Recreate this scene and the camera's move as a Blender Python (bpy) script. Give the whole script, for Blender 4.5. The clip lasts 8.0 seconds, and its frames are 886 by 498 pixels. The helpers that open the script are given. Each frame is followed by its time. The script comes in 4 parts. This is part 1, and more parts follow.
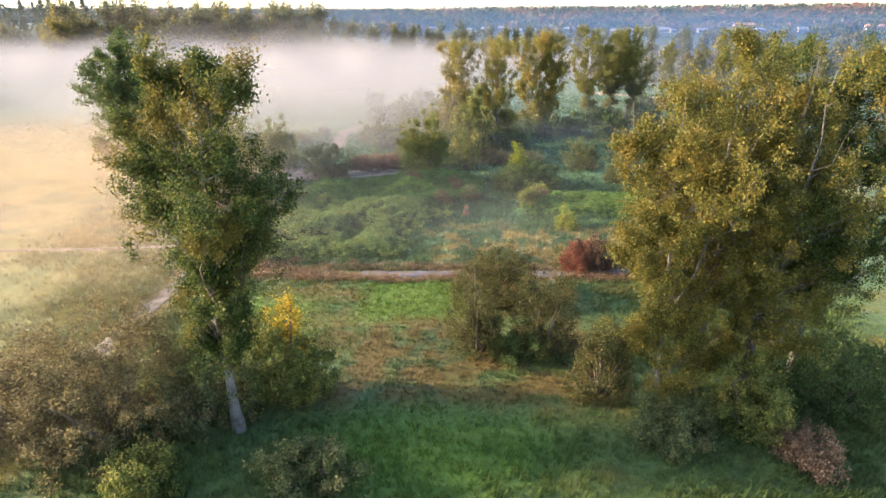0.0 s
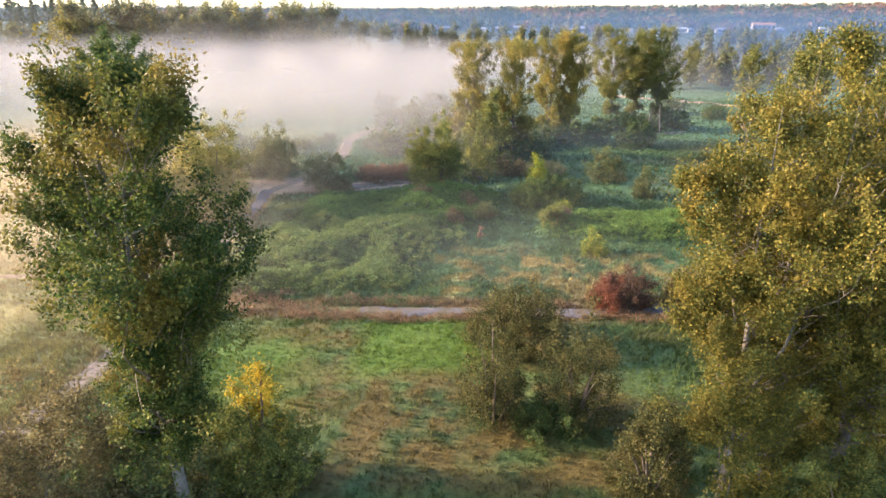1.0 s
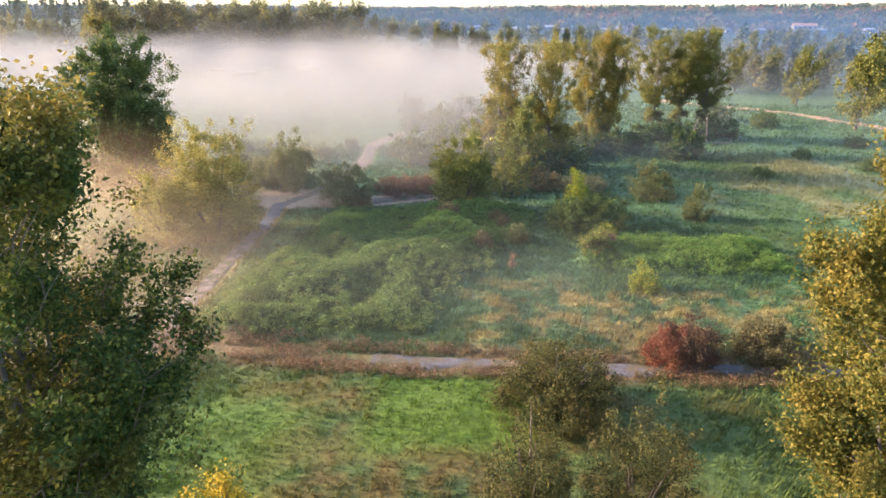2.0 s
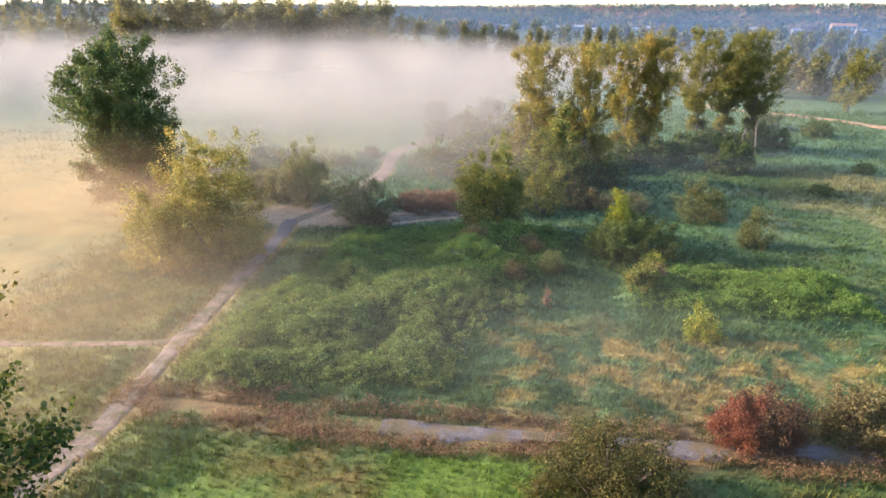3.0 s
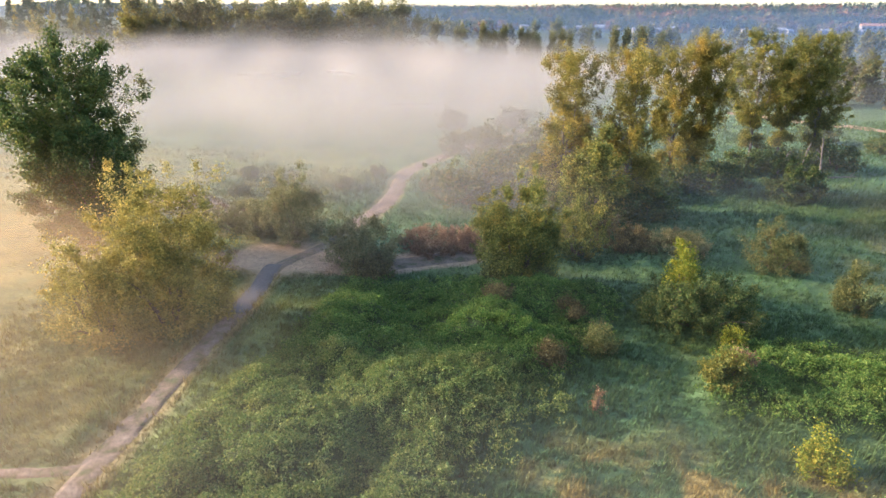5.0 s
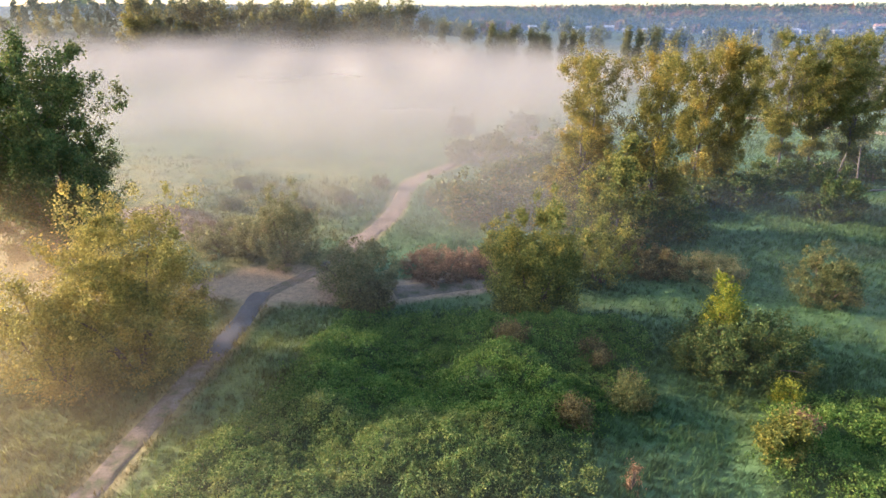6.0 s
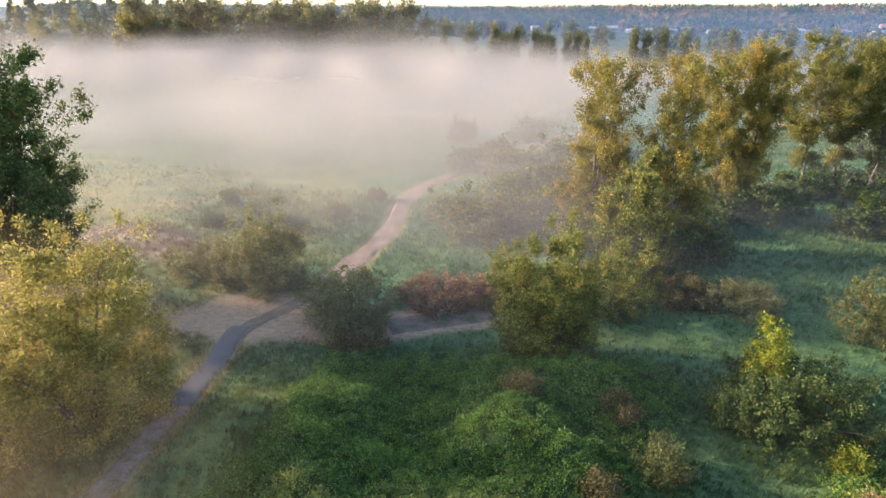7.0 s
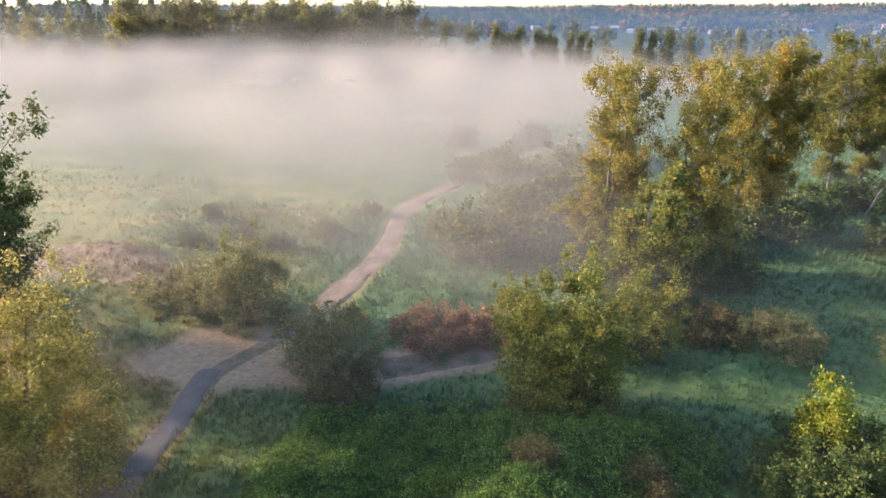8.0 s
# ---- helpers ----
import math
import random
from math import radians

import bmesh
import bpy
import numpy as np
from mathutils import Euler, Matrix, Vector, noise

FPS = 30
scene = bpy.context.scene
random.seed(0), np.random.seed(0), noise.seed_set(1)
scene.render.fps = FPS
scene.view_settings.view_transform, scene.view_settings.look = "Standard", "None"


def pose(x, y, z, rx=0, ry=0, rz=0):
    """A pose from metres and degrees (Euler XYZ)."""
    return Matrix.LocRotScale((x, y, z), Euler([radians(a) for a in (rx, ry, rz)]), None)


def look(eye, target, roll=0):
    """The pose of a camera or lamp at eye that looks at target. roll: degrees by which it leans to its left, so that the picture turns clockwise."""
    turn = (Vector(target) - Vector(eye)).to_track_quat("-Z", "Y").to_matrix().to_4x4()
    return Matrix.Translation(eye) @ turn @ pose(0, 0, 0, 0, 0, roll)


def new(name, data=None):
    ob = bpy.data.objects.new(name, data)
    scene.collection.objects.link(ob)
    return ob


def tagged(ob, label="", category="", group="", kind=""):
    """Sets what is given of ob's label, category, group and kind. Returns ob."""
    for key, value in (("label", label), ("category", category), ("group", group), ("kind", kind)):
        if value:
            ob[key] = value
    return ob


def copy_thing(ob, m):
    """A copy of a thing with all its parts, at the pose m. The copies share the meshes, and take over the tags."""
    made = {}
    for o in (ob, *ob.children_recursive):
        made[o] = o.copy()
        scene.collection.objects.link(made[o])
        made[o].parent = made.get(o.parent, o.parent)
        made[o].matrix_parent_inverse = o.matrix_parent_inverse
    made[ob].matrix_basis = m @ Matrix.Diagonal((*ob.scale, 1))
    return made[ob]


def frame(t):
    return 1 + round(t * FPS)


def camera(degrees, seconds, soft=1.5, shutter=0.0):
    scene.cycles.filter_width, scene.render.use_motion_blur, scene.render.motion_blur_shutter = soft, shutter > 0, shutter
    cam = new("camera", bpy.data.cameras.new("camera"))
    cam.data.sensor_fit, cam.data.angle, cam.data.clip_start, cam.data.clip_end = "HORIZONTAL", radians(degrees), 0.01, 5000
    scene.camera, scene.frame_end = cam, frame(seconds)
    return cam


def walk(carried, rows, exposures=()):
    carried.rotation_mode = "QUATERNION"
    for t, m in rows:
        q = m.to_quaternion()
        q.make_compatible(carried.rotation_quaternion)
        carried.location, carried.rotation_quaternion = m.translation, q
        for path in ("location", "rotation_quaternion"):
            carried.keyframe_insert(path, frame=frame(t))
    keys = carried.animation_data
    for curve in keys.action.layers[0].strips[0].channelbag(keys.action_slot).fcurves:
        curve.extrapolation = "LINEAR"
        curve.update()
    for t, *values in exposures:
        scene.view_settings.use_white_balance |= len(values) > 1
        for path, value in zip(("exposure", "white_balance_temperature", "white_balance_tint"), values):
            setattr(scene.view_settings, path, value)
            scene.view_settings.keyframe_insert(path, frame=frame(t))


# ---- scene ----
cam = camera(71.1, 8.0, soft=1.5)
METRES, EYE, TILT, LEAN, TURN = 68.2, 27.0, 2.7, 0.0, 0.8
ROWS = [
    (0.0, 0.0, 0.0, 0.0, 0.13, -23.25, -0.3),
    (0.5, 0.0006, 0.0733, -0.0051, 0.64, -23.28, -0.29),
    (1.0, 0.0004, 0.146, -0.0094, 1.34, -23.31, -0.31),
    (1.5, -0.0012, 0.2177, -0.0128, 2.27, -23.36, -0.38),
    (2.0, -0.0044, 0.2879, -0.0158, 4.02, -23.41, -0.39),
    (3.5, -0.023, 0.4845, -0.0222, 6.82, -23.53, -0.38),
    (4.0, -0.0294, 0.5464, -0.0249, 6.97, -23.54, -0.35),
    (4.5, -0.0361, 0.607, -0.0272, 7.44, -23.55, -0.34),
    (6.0, -0.0571, 0.7792, -0.0362, 8.67, -23.49, -0.24),
    (6.5, -0.0645, 0.8342, -0.0391, 8.76, -23.48, -0.22),
    (7.0, -0.072, 0.8884, -0.0423, 8.85, -23.46, -0.21),
    (7.5, -0.0788, 0.9417, -0.0448, 8.87, -23.46, -0.17),
    (8.0, -0.0861, 0.9939, -0.047, 8.86, -23.45, -0.14),
]
walk(cam, [(t, pose(0, 0, EYE, TILT, LEAN, TURN) @ pose(METRES * x, METRES * y, METRES * z, 90 + pitch, roll, yaw)) for t, x, y, z, yaw, pitch, roll in ROWS],
     exposures=[(0.0, 2.18, 6120, 17), (2.0, 2.09, 6120, 17), (4.0, 1.97, 6200, 16), (6.0, 1.93, 6250, 16), (8.0, 1.88, 6250, 16)])

# ---- world, sun and exposure ----
SUN_AZ, SUN_EL = 85.0, 18.5      # degrees to the left of straight ahead, degrees above the horizon
sun_way = Vector((-math.sin(radians(SUN_AZ)) * math.cos(radians(SUN_EL)),
                  math.cos(radians(SUN_AZ)) * math.cos(radians(SUN_EL)), math.sin(radians(SUN_EL))))
world = bpy.data.worlds.new("morning_sky")
scene.world = world
world.use_nodes = True
wn = world.node_tree
sky = wn.nodes.new("ShaderNodeTexSky")
sky.sky_type, sky.sun_disc = "NISHITA", False
sky.sun_elevation, sky.sun_rotation = radians(SUN_EL), radians(-SUN_AZ)
sky.air_density, sky.dust_density, sky.ozone_density = 1.0, 1.2, 1.0
back = wn.nodes["Background"]
wn.links.new(sky.outputs[0], back.inputs[0])
back.inputs[1].default_value = 0.15
sun = new("sun", bpy.data.lights.new("sun", "SUN"))
sun.data.energy, sun.data.angle, sun.data.color = 4.3, radians(4.0), (1.0, 0.77, 0.54)
sun.matrix_world = look((0, 0, 60), Vector((0, 0, 60)) - sun_way)
scene.cycles.transparent_max_bounces = 100


# ---- numbers: smooth noise and masks ----
def lattice(ix, iy, iz, seed):
    v = np.sin(ix * 127.1 + iy * 311.7 + iz * 74.7 + seed * 53.3) * 43758.5453
    return v - np.floor(v)


def noise3(x, y, z, seed=0):
    """Smooth value noise, 0 to 1."""
    x, y, z = np.broadcast_arrays(np.asarray(x, float), np.asarray(y, float), np.asarray(z, float))
    ix, iy, iz = np.floor(x), np.floor(y), np.floor(z)
    fx, fy, fz = x - ix, y - iy, z - iz
    fx, fy, fz = (f * f * (3 - 2 * f) for f in (fx, fy, fz))
    out = 0
    for a in (0, 1):
        for b in (0, 1):
            for c in (0, 1):
                w = (fx if a else 1 - fx) * (fy if b else 1 - fy) * (fz if c else 1 - fz)
                out = out + w * lattice(ix + a, iy + b, iz + c, seed)
    return out


def rough2(x, y, size, seed=0, octaves=3):
    out, amp, total = 0, 1.0, 0
    for k in range(octaves):
        out = out + amp * noise3(np.asarray(x) / size * 2 ** k, np.asarray(y) / size * 2 ** k, 0.5, seed + k)
        total += amp
        amp *= 0.5
    return out / total


def step(v, a, b):
    f = np.clip((v - a) / (b - a), 0, 1)
    return f * f * (3 - 2 * f)


def box_mask(x, y, x0, x1, y0, y1, soft):
    return (step(x, x0 - soft, x0 + soft) * (1 - step(x, x1 - soft, x1 + soft))
            * step(y, y0 - soft, y0 + soft) * (1 - step(y, y1 - soft, y1 + soft)))


def blob(x, y, cx, cy, rx, ry, soft=0.4):
    d = np.sqrt(((x - cx) / rx) ** 2 + ((y - cy) / ry) ** 2)
    return 1 - step(d, 1 - soft, 1 + soft)


def line_distance(x, y, line):
    best = np.full(np.shape(x), 1e9)
    for (ax, ay), (bx, by) in zip(line, line[1:]):
        dx, dy = bx - ax, by - ay
        f = np.clip(((x - ax) * dx + (y - ay) * dy) / (dx * dx + dy * dy), 0, 1)
        best = np.minimum(best, np.hypot(x - ax - f * dx, y - ay - f * dy))
    return best


# ---- the plan ----
TRACK = [(-52, -60), (-41, -10), (-35, 20), (-32, 36), (-29.8, 50), (-29.3, 58), (-29.1, 63.7), (-29.3, 66.1), (-29.8, 69.5), (-30.1, 73.5), (-30.1, 76.8), (-30.2, 80.5), (-30.6, 86.1), (-30.7, 90.6), (-30.9, 96),
         (-31.5, 101), (-31.9, 107.5), (-30.5, 110.3), (-28.9, 113.6), (-27, 120.4), (-26.1, 129.3), (-25.6, 138.8), (-26.6, 146.6), (-26.6, 154.5), (-24.5, 161.5), (-21.9, 167.4),
         (-17.6, 180.7), (0, 215)]
SIDE_TRACK = [(-30.2, 73.4), (-32, 72.8), (-33.4, 72.3), (-36, 71.9), (-42, 70.9), (-60, 69.5), (-90, 70)]
OLD_PATH = [(-29, 64.8), (-18, 64.4), (-7, 64.3), (6, 64.5), (16, 64.9), (26, 65.6), (45, 67)]
SAND = [(-37, 108), (-31, 110), (-25, 109), (-19, 110), (-14, 112.6), (-9, 116)]
RIGHT_ROAD = [(52, 243), (69, 231), (82, 222), (91, 211), (102, 190), (125, 178), (190, 165)]


def way_mask(x, y):
    d = np.minimum(line_distance(x, y, TRACK) / 1.5, line_distance(x, y, OLD_PATH) / 1.5)
    d = np.minimum(d, line_distance(x, y, SIDE_TRACK) / 1.2)
    d = np.minimum(d, line_distance(x, y, SAND) / 3.0)
    return 1 - step(d, 0.8, 1.7)


def bramble_mask(x, y):
    wob = 15.0 * (rough2(x, y, 11, 11, 4) - 0.5)
    left = step(x + 0.4 * wob + 0.10 * (94 - y), -25.5, -20.5) * (1 - step(x + wob - (y - 70) * 0.34, -13, -3))
    near = step(y + 0.35 * wob, 66.0, 71.0) * (1 - step(y + wob - 0.25 * (x + 27), 94, 105))
    patch = box_mask(x + wob, y + 0.6 * wob, 12, 34, 86, 96, 3.0)
    return np.maximum(left * near, 0.75 * patch)


def ground_z(x, y):
    x, y = np.asarray(x, float), np.asarray(y, float)
    way = way_mask(x, y)
    near = 1 - step(np.hypot(x, y - 90), 150, 330)
    z = 0.5 * (rough2(x, y, 22, 3) - 0.5)
    mown = box_mask(x, y, -20, 15, 36, 62, 3)
    lumps = 1.1 * (rough2(x, y, 3.2, 5, 3) - 0.5) * (1 - 0.75 * mown) * near
    z = z + lumps * (1 - way)
    br = bramble_mask(x, y) * (1 - way)
    z = z + br * (0.2 + 2.4 * step(rough2(x, y, 6.0, 8, 3), 0.25, 0.8))
    z = z - 0.12 * way
    # heaps of dug earth
    heap = blob(x, y, -58, 126, 9, 4, 0.6) + 0.6 * blob(x, y, -47, 123, 5, 3, 0.6)
    z = z + heap * (0.6 + 1.2 * rough2(x, y, 3, 19))
    # the far valley side and the rise behind the left wood
    rise = step(y, 1150, 3000) * (34 + 26 * step(x, -700, 900) + 26 * step(x, 600, 2400) + 24 * (rough2(x, y, 800, 21) - 0.5))
    rise = rise + 16 * step(-x, 190, 420) * step(y, 330, 640) * (1 - step(y, 900, 1500))
    return z + rise


def mixc(a, b, f):
    f = np.asarray(f)[..., None]
    return a * (1 - f) + np.asarray(b, float) * f


def ground_colour(x, y):
    """The plants' and soil's colour, part of the grass toned for haze, as linear RGB."""
    x, y = np.asarray(x, float), np.asarray(y, float)
    n1, n2, n3 = rough2(x, y, 14, 31), rough2(x, y, 3.5, 37), rough2(x, y, 60, 41)
    c = np.empty(x.shape + (3,))
    c[:] = (0.068, 0.118, 0.042)
    c = mixc(c, (0.05, 0.10, 0.045), step(n1, 0.45, 0.7))
    c = mixc(c, (0.12, 0.125, 0.045), 0.7 * step(n2, 0.52, 0.75))
    # bluish green tone standing in for haze on the long grass beyond the old path
    haze_tone = step(y, 66, 76) * step(x, -31, -26) * (1 - step(y, 220, 300))
    c = mixc(c, (0.064, 0.14, 0.058), 0.6 * haze_tone * step(0.5 * n1 + 0.5 * n2, 0.40, 0.62))
    # mown, half dry field
    field = box_mask(x + 4 * (n1 - 0.5), y + 4 * (n2 - 0.5), -19, 12, 38, 61, 2.5)
    dry = mixc(c, (0.115, 0.09, 0.034), 0.8 * step(rough2(x, y, 1.6, 39), 0.36, 0.60))
    c = mixc(c, dry[..., :], 0) * (1 - field[..., None]) + dry * field[..., None]
    fresh = np.maximum(box_mask(x, y + 3 * (n2 - 0.5), -9, 3, 53, 62.5, 1.6), 0.8 * box_mask(x, y, -22, -13, 44, 58, 3))
    fresh = np.maximum(fresh, 0.9 * blob(x + 3 * (n1 - 0.5), y, -1, 34, 8, 5, 0.5))
    c = mixc(c, (0.08, 0.165, 0.024), 0.85 * fresh)
    c = c * (1 - 0.14 * field)[..., None]
    meadow = (1 - step(y, 58, 70))
    c = c * (1 + meadow[..., None] * (np.array([1.22, 1.02, 0.74]) - 1))
    # long grass gone orange and straw
    straw = box_mask(x + 5 * (n1 - .5), y + 4 * (n2 - .5), -3, 34, 66, 81, 3) * step(0.65 * rough2(x, y, 1.5, 43) + 0.35 * n1, 0.47, 0.62)
    c = mixc(c, (0.32, 0.215, 0.075), 0.62 * straw)
    c = mixc(c, (0.26, 0.22, 0.10), 0.6 * box_mask(x, y, 34, 90, 90, 150, 10) * step(n1, 0.45, 0.6))
    # warm meadow west of the track
    west = step(-x, 31, 36) * (1 - step(y, 150, 175))
    c = mixc(c, (0.22, 0.20, 0.065), 0.65 * west * step(n2, 0.2, 0.65))
    verge = step(x, -29, -27) * (1 - step(x, -21, -17)) * step(y, 67, 70) * (1 - step(y, 95, 106))
    c = mixc(c, (0.19, 0.215, 0.06), 0.75 * verge * step(n2, 0.25, 0.6))
    # darker green wherever the bramble mask lies
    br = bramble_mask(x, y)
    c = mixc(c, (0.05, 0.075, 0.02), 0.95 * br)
    # red-brown weeds beside the old path
    d = line_distance(x, y, OLD_PATH)
    c = mixc(c, (0.165, 0.10, 0.052), 0.8 * (1 - step(d, 1.5, 3.2)) * step(n2, 0.35, 0.55))
    # trodden soil
    d = line_distance(x, y, TRACK)
    c = mixc(c, (0.24, 0.19, 0.09), 0.8 * (1 - step(d + 1.2 * (n2 - .5), 1.0, 2.4)))
    c = mixc(c, (0.30, 0.22, 0.15), (1 - step(line_distance(x, y, SAND) + 2.5 * (n2 - .5), 2.2, 3.4)))
    c = mixc(c, (0.30, 0.22, 0.15), blob(x + 3 * (n2 - .5), y, -31.5, 110, 6.5, 5.5, 0.3))
    c = mixc(c, (0.20, 0.15, 0.105), np.maximum(blob(x, y, -58, 126, 10, 5, 0.4), blob(x, y, -47, 123, 6, 3.5, 0.4)))
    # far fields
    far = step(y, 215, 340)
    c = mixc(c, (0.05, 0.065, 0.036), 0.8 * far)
    return np.clip(c, 0.01, 0.6)


# ---- mesh helpers ----
def mesh_of(name, verts, faces, materials, smooth=False, tint=None, density=None):
    """A mesh from arrays: verts (n, 3) and faces (m, 3) or (m, 4)."""
    verts, faces = np.asarray(verts, np.float32), np.asarray(faces, np.int32)
    me = bpy.data.meshes.new(name)
    me.vertices.add(len(verts))
    me.vertices.foreach_set("co", verts.ravel())
    k = faces.shape[1]
    me.loops.add(faces.size)
    me.loops.foreach_set("vertex_index", faces.ravel())
    me.polygons.add(len(faces))
    me.polygons.foreach_set("loop_start", np.arange(0, faces.size, k, dtype=np.int32))
    me.polygons.foreach_set("loop_total", np.full(len(faces), k, np.int32))
    me.polygons.foreach_set("use_smooth", np.full(len(faces), smooth))
    if tint is not None:
        a = me.color_attributes.new("tint", "FLOAT_COLOR", "POINT")
        a.data.foreach_set("color", np.concatenate([tint, np.ones((len(tint), 1))], 1).astype(np.float32).ravel())
    if density is not None:
        a = me.attributes.new("mist_share", "FLOAT", "POINT")
        a.data.foreach_set("value", np.asarray(density, np.float32))
    for m in materials:
        me.materials.append(m)
    me.update()
    me.validate()
    return me


def grid_faces(nx, ny):
    i = np.arange(nx * ny).reshape(ny, nx)
    return np.stack([i[:-1, :-1], i[:-1, 1:], i[1:, 1:], i[1:, :-1]], -1).reshape(-1, 4)


def part(name, me, parent, label=""):
    ob = new(name, me)
    ob.parent = parent
    if label:
        ob["label"] = label
    return ob


class Pile:
    """Vertices and faces that add up to one mesh."""

    def __init__(self):
        self.v, self.f, self.n = [], [], 0

    def add(self, v, f):
        self.v.append(np.asarray(v, float))
        self.f.append(np.asarray(f) + self.n)
        self.n += len(v)

    def mesh(self, name, mats, smooth=False):
        return mesh_of(name, np.concatenate(self.v), np.concatenate(self.f), mats, smooth)


def tube(points, radii, sides=6):
    p = np.asarray(points, float)
    t = np.gradient(p, axis=0)
    t /= np.linalg.norm(t, axis=1)[:, None] + 1e-9
    ref = np.where(np.abs(t[:, 2:3]) > 0.9, np.array([[1.0, 0, 0]]), np.array([[0, 0, 1.0]]))
    u = np.cross(t, ref)
    u /= np.linalg.norm(u, axis=1)[:, None] + 1e-9
    w = np.cross(t, u)
    a = np.arange(sides) * 2 * np.pi / sides
    r = np.asarray(radii, float)[:, None, None]
    v = p[:, None] + r * (np.cos(a)[None, :, None] * u[:, None] + np.sin(a)[None, :, None] * w[:, None])
    i = np.arange(len(p) * sides).reshape(len(p), sides)
    j = np.roll(i, -1, 1)
    f = np.stack([i[:-1], j[:-1], j[1:], i[1:]], -1).reshape(-1, 4)
    return v.reshape(-1, 3), f


def leaves_at(rng, centres, count, spread, size, flat=0.75, droop=0.25, along=None):
    """Pointed leaves scattered round each centre; along: the way in which each spray is drawn out."""
    n = len(centres) * count
    c = np.repeat(centres, count, 0)
    off = rng.normal(size=(n, 3))
    if along is None:
        off *= (rng.random((n, 1)) ** 0.4) / (np.linalg.norm(off, axis=1)[:, None] + 1e-9)
    else:
        off = off * 0.40 + np.repeat(along, count, 0) * rng.normal(0.05, 0.55, (n, 1))
    sp = np.repeat(np.broadcast_to(spread, (len(centres),)), count)[:, None]
    p = c + off * sp * np.array([1, 1, flat])
    u = rng.normal(size=(n, 3))
    u[:, 2] -= droop
    u /= np.linalg.norm(u, axis=1)[:, None]
    w = np.cross(u, rng.normal(size=(n, 3)))
    w /= np.linalg.norm(w, axis=1)[:, None] + 1e-9
    s = size * rng.uniform(0.6, 1.4, (n, 1))
    fold = np.cross(u, w) * s * 0.10
    v = np.stack([p - u * s * 0.5, p + w * s * 0.34 + fold, p + u * s * 0.58, p - w * s * 0.34 + fold], 1)
    return v.reshape(-1, 3), np.arange(n * 4).reshape(-1, 4)


# ---- materials ----
def node_material(name):
    m = bpy.data.materials.new(name)
    m.use_nodes = True
    nt = m.node_tree
    nt.nodes.clear()
    return m, nt, nt.nodes.new("ShaderNodeOutputMaterial")


def add_node(nt, kind, **inputs):
    n = nt.nodes.new(kind)
    for k, v in inputs.items():
        n.inputs[k.replace("_", " ")].default_value = v
    return n


def ramp(nt, source, stops):
    r = nt.nodes.new("ShaderNodeValToRGB")
    while len(r.color_ramp.elements) < len(stops):
        r.color_ramp.elements.new(0.5)
    for e, (pos, col) in zip(r.color_ramp.elements, stops):
        e.position = pos
        e.color = (*col, 1) if len(col) == 3 else col
    nt.links.new(source, r.inputs[0])
    return r.outputs[0]


def mix_colour(nt, fac, a, b, mode="MIX"):
    m = nt.nodes.new("ShaderNodeMix")
    m.data_type, m.blend_type = "RGBA", mode
    for sock, v in ((m.inputs[0], fac), (m.inputs[6], a), (m.inputs[7], b)):
        if isinstance(v, bpy.types.NodeSocket):
            nt.links.new(v, sock)
        else:
            sock.default_value = v if isinstance(v, float) else (*v, 1)
    return m.outputs[2]


def noise_node(nt, scale, detail=3, where="Object", rough=0.55):
    co = nt.nodes.new("ShaderNodeTexCoord")
    n = nt.nodes.new("ShaderNodeTexNoise")
    n.inputs["Scale"].default_value, n.inputs["Detail"].default_value, n.inputs["Roughness"].default_value = scale, detail, rough
    nt.links.new(co.outputs[where], n.inputs["Vector"])
    return n.outputs["Fac"]


def leaf_material(name, stops, patch, patch_colour, through_light=0.4, scale=0.35):
    """Leaves: each one of its own shade, with patches of the crown turned; light comes through the blades."""
    stops = [(p, (r, g, 1.2 * bl)) for p, (r, g, bl) in stops]
    patch_colour = (patch_colour[0], patch_colour[1], 1.2 * patch_colour[2])
    m, nt, out = node_material(name)
    geo = nt.nodes.new("ShaderNodeNewGeometry")
    colour = ramp(nt, geo.outputs["Random Per Island"], stops)
    turned = ramp(nt, noise_node(nt, scale, 3), [(patch, (0, 0, 0)), (min(patch + 0.16, 1), (1, 1, 1))])
    var = ramp(nt, geo.outputs["Random Per Island"], [(0.0, tuple(0.7 * c for c in patch_colour)), (1.0, tuple(1.25 * c for c in patch_colour))])
    colour = mix_colour(nt, turned, colour, var)
    p = add_node(nt, "ShaderNodeBsdfPrincipled", Roughness=0.6, Specular_IOR_Level=0.14)
    t = nt.nodes.new("ShaderNodeBsdfTranslucent")
    mix = add_node(nt, "ShaderNodeMixShader", Fac=through_light)
    nt.links.new(colour, p.inputs["Base Color"])
    nt.links.new(colour, t.inputs["Color"])
    nt.links.new(p.outputs[0], mix.inputs[1])
    nt.links.new(t.outputs[0], mix.inputs[2])
    nt.links.new(mix.outputs[0], out.inputs[0])
    return m


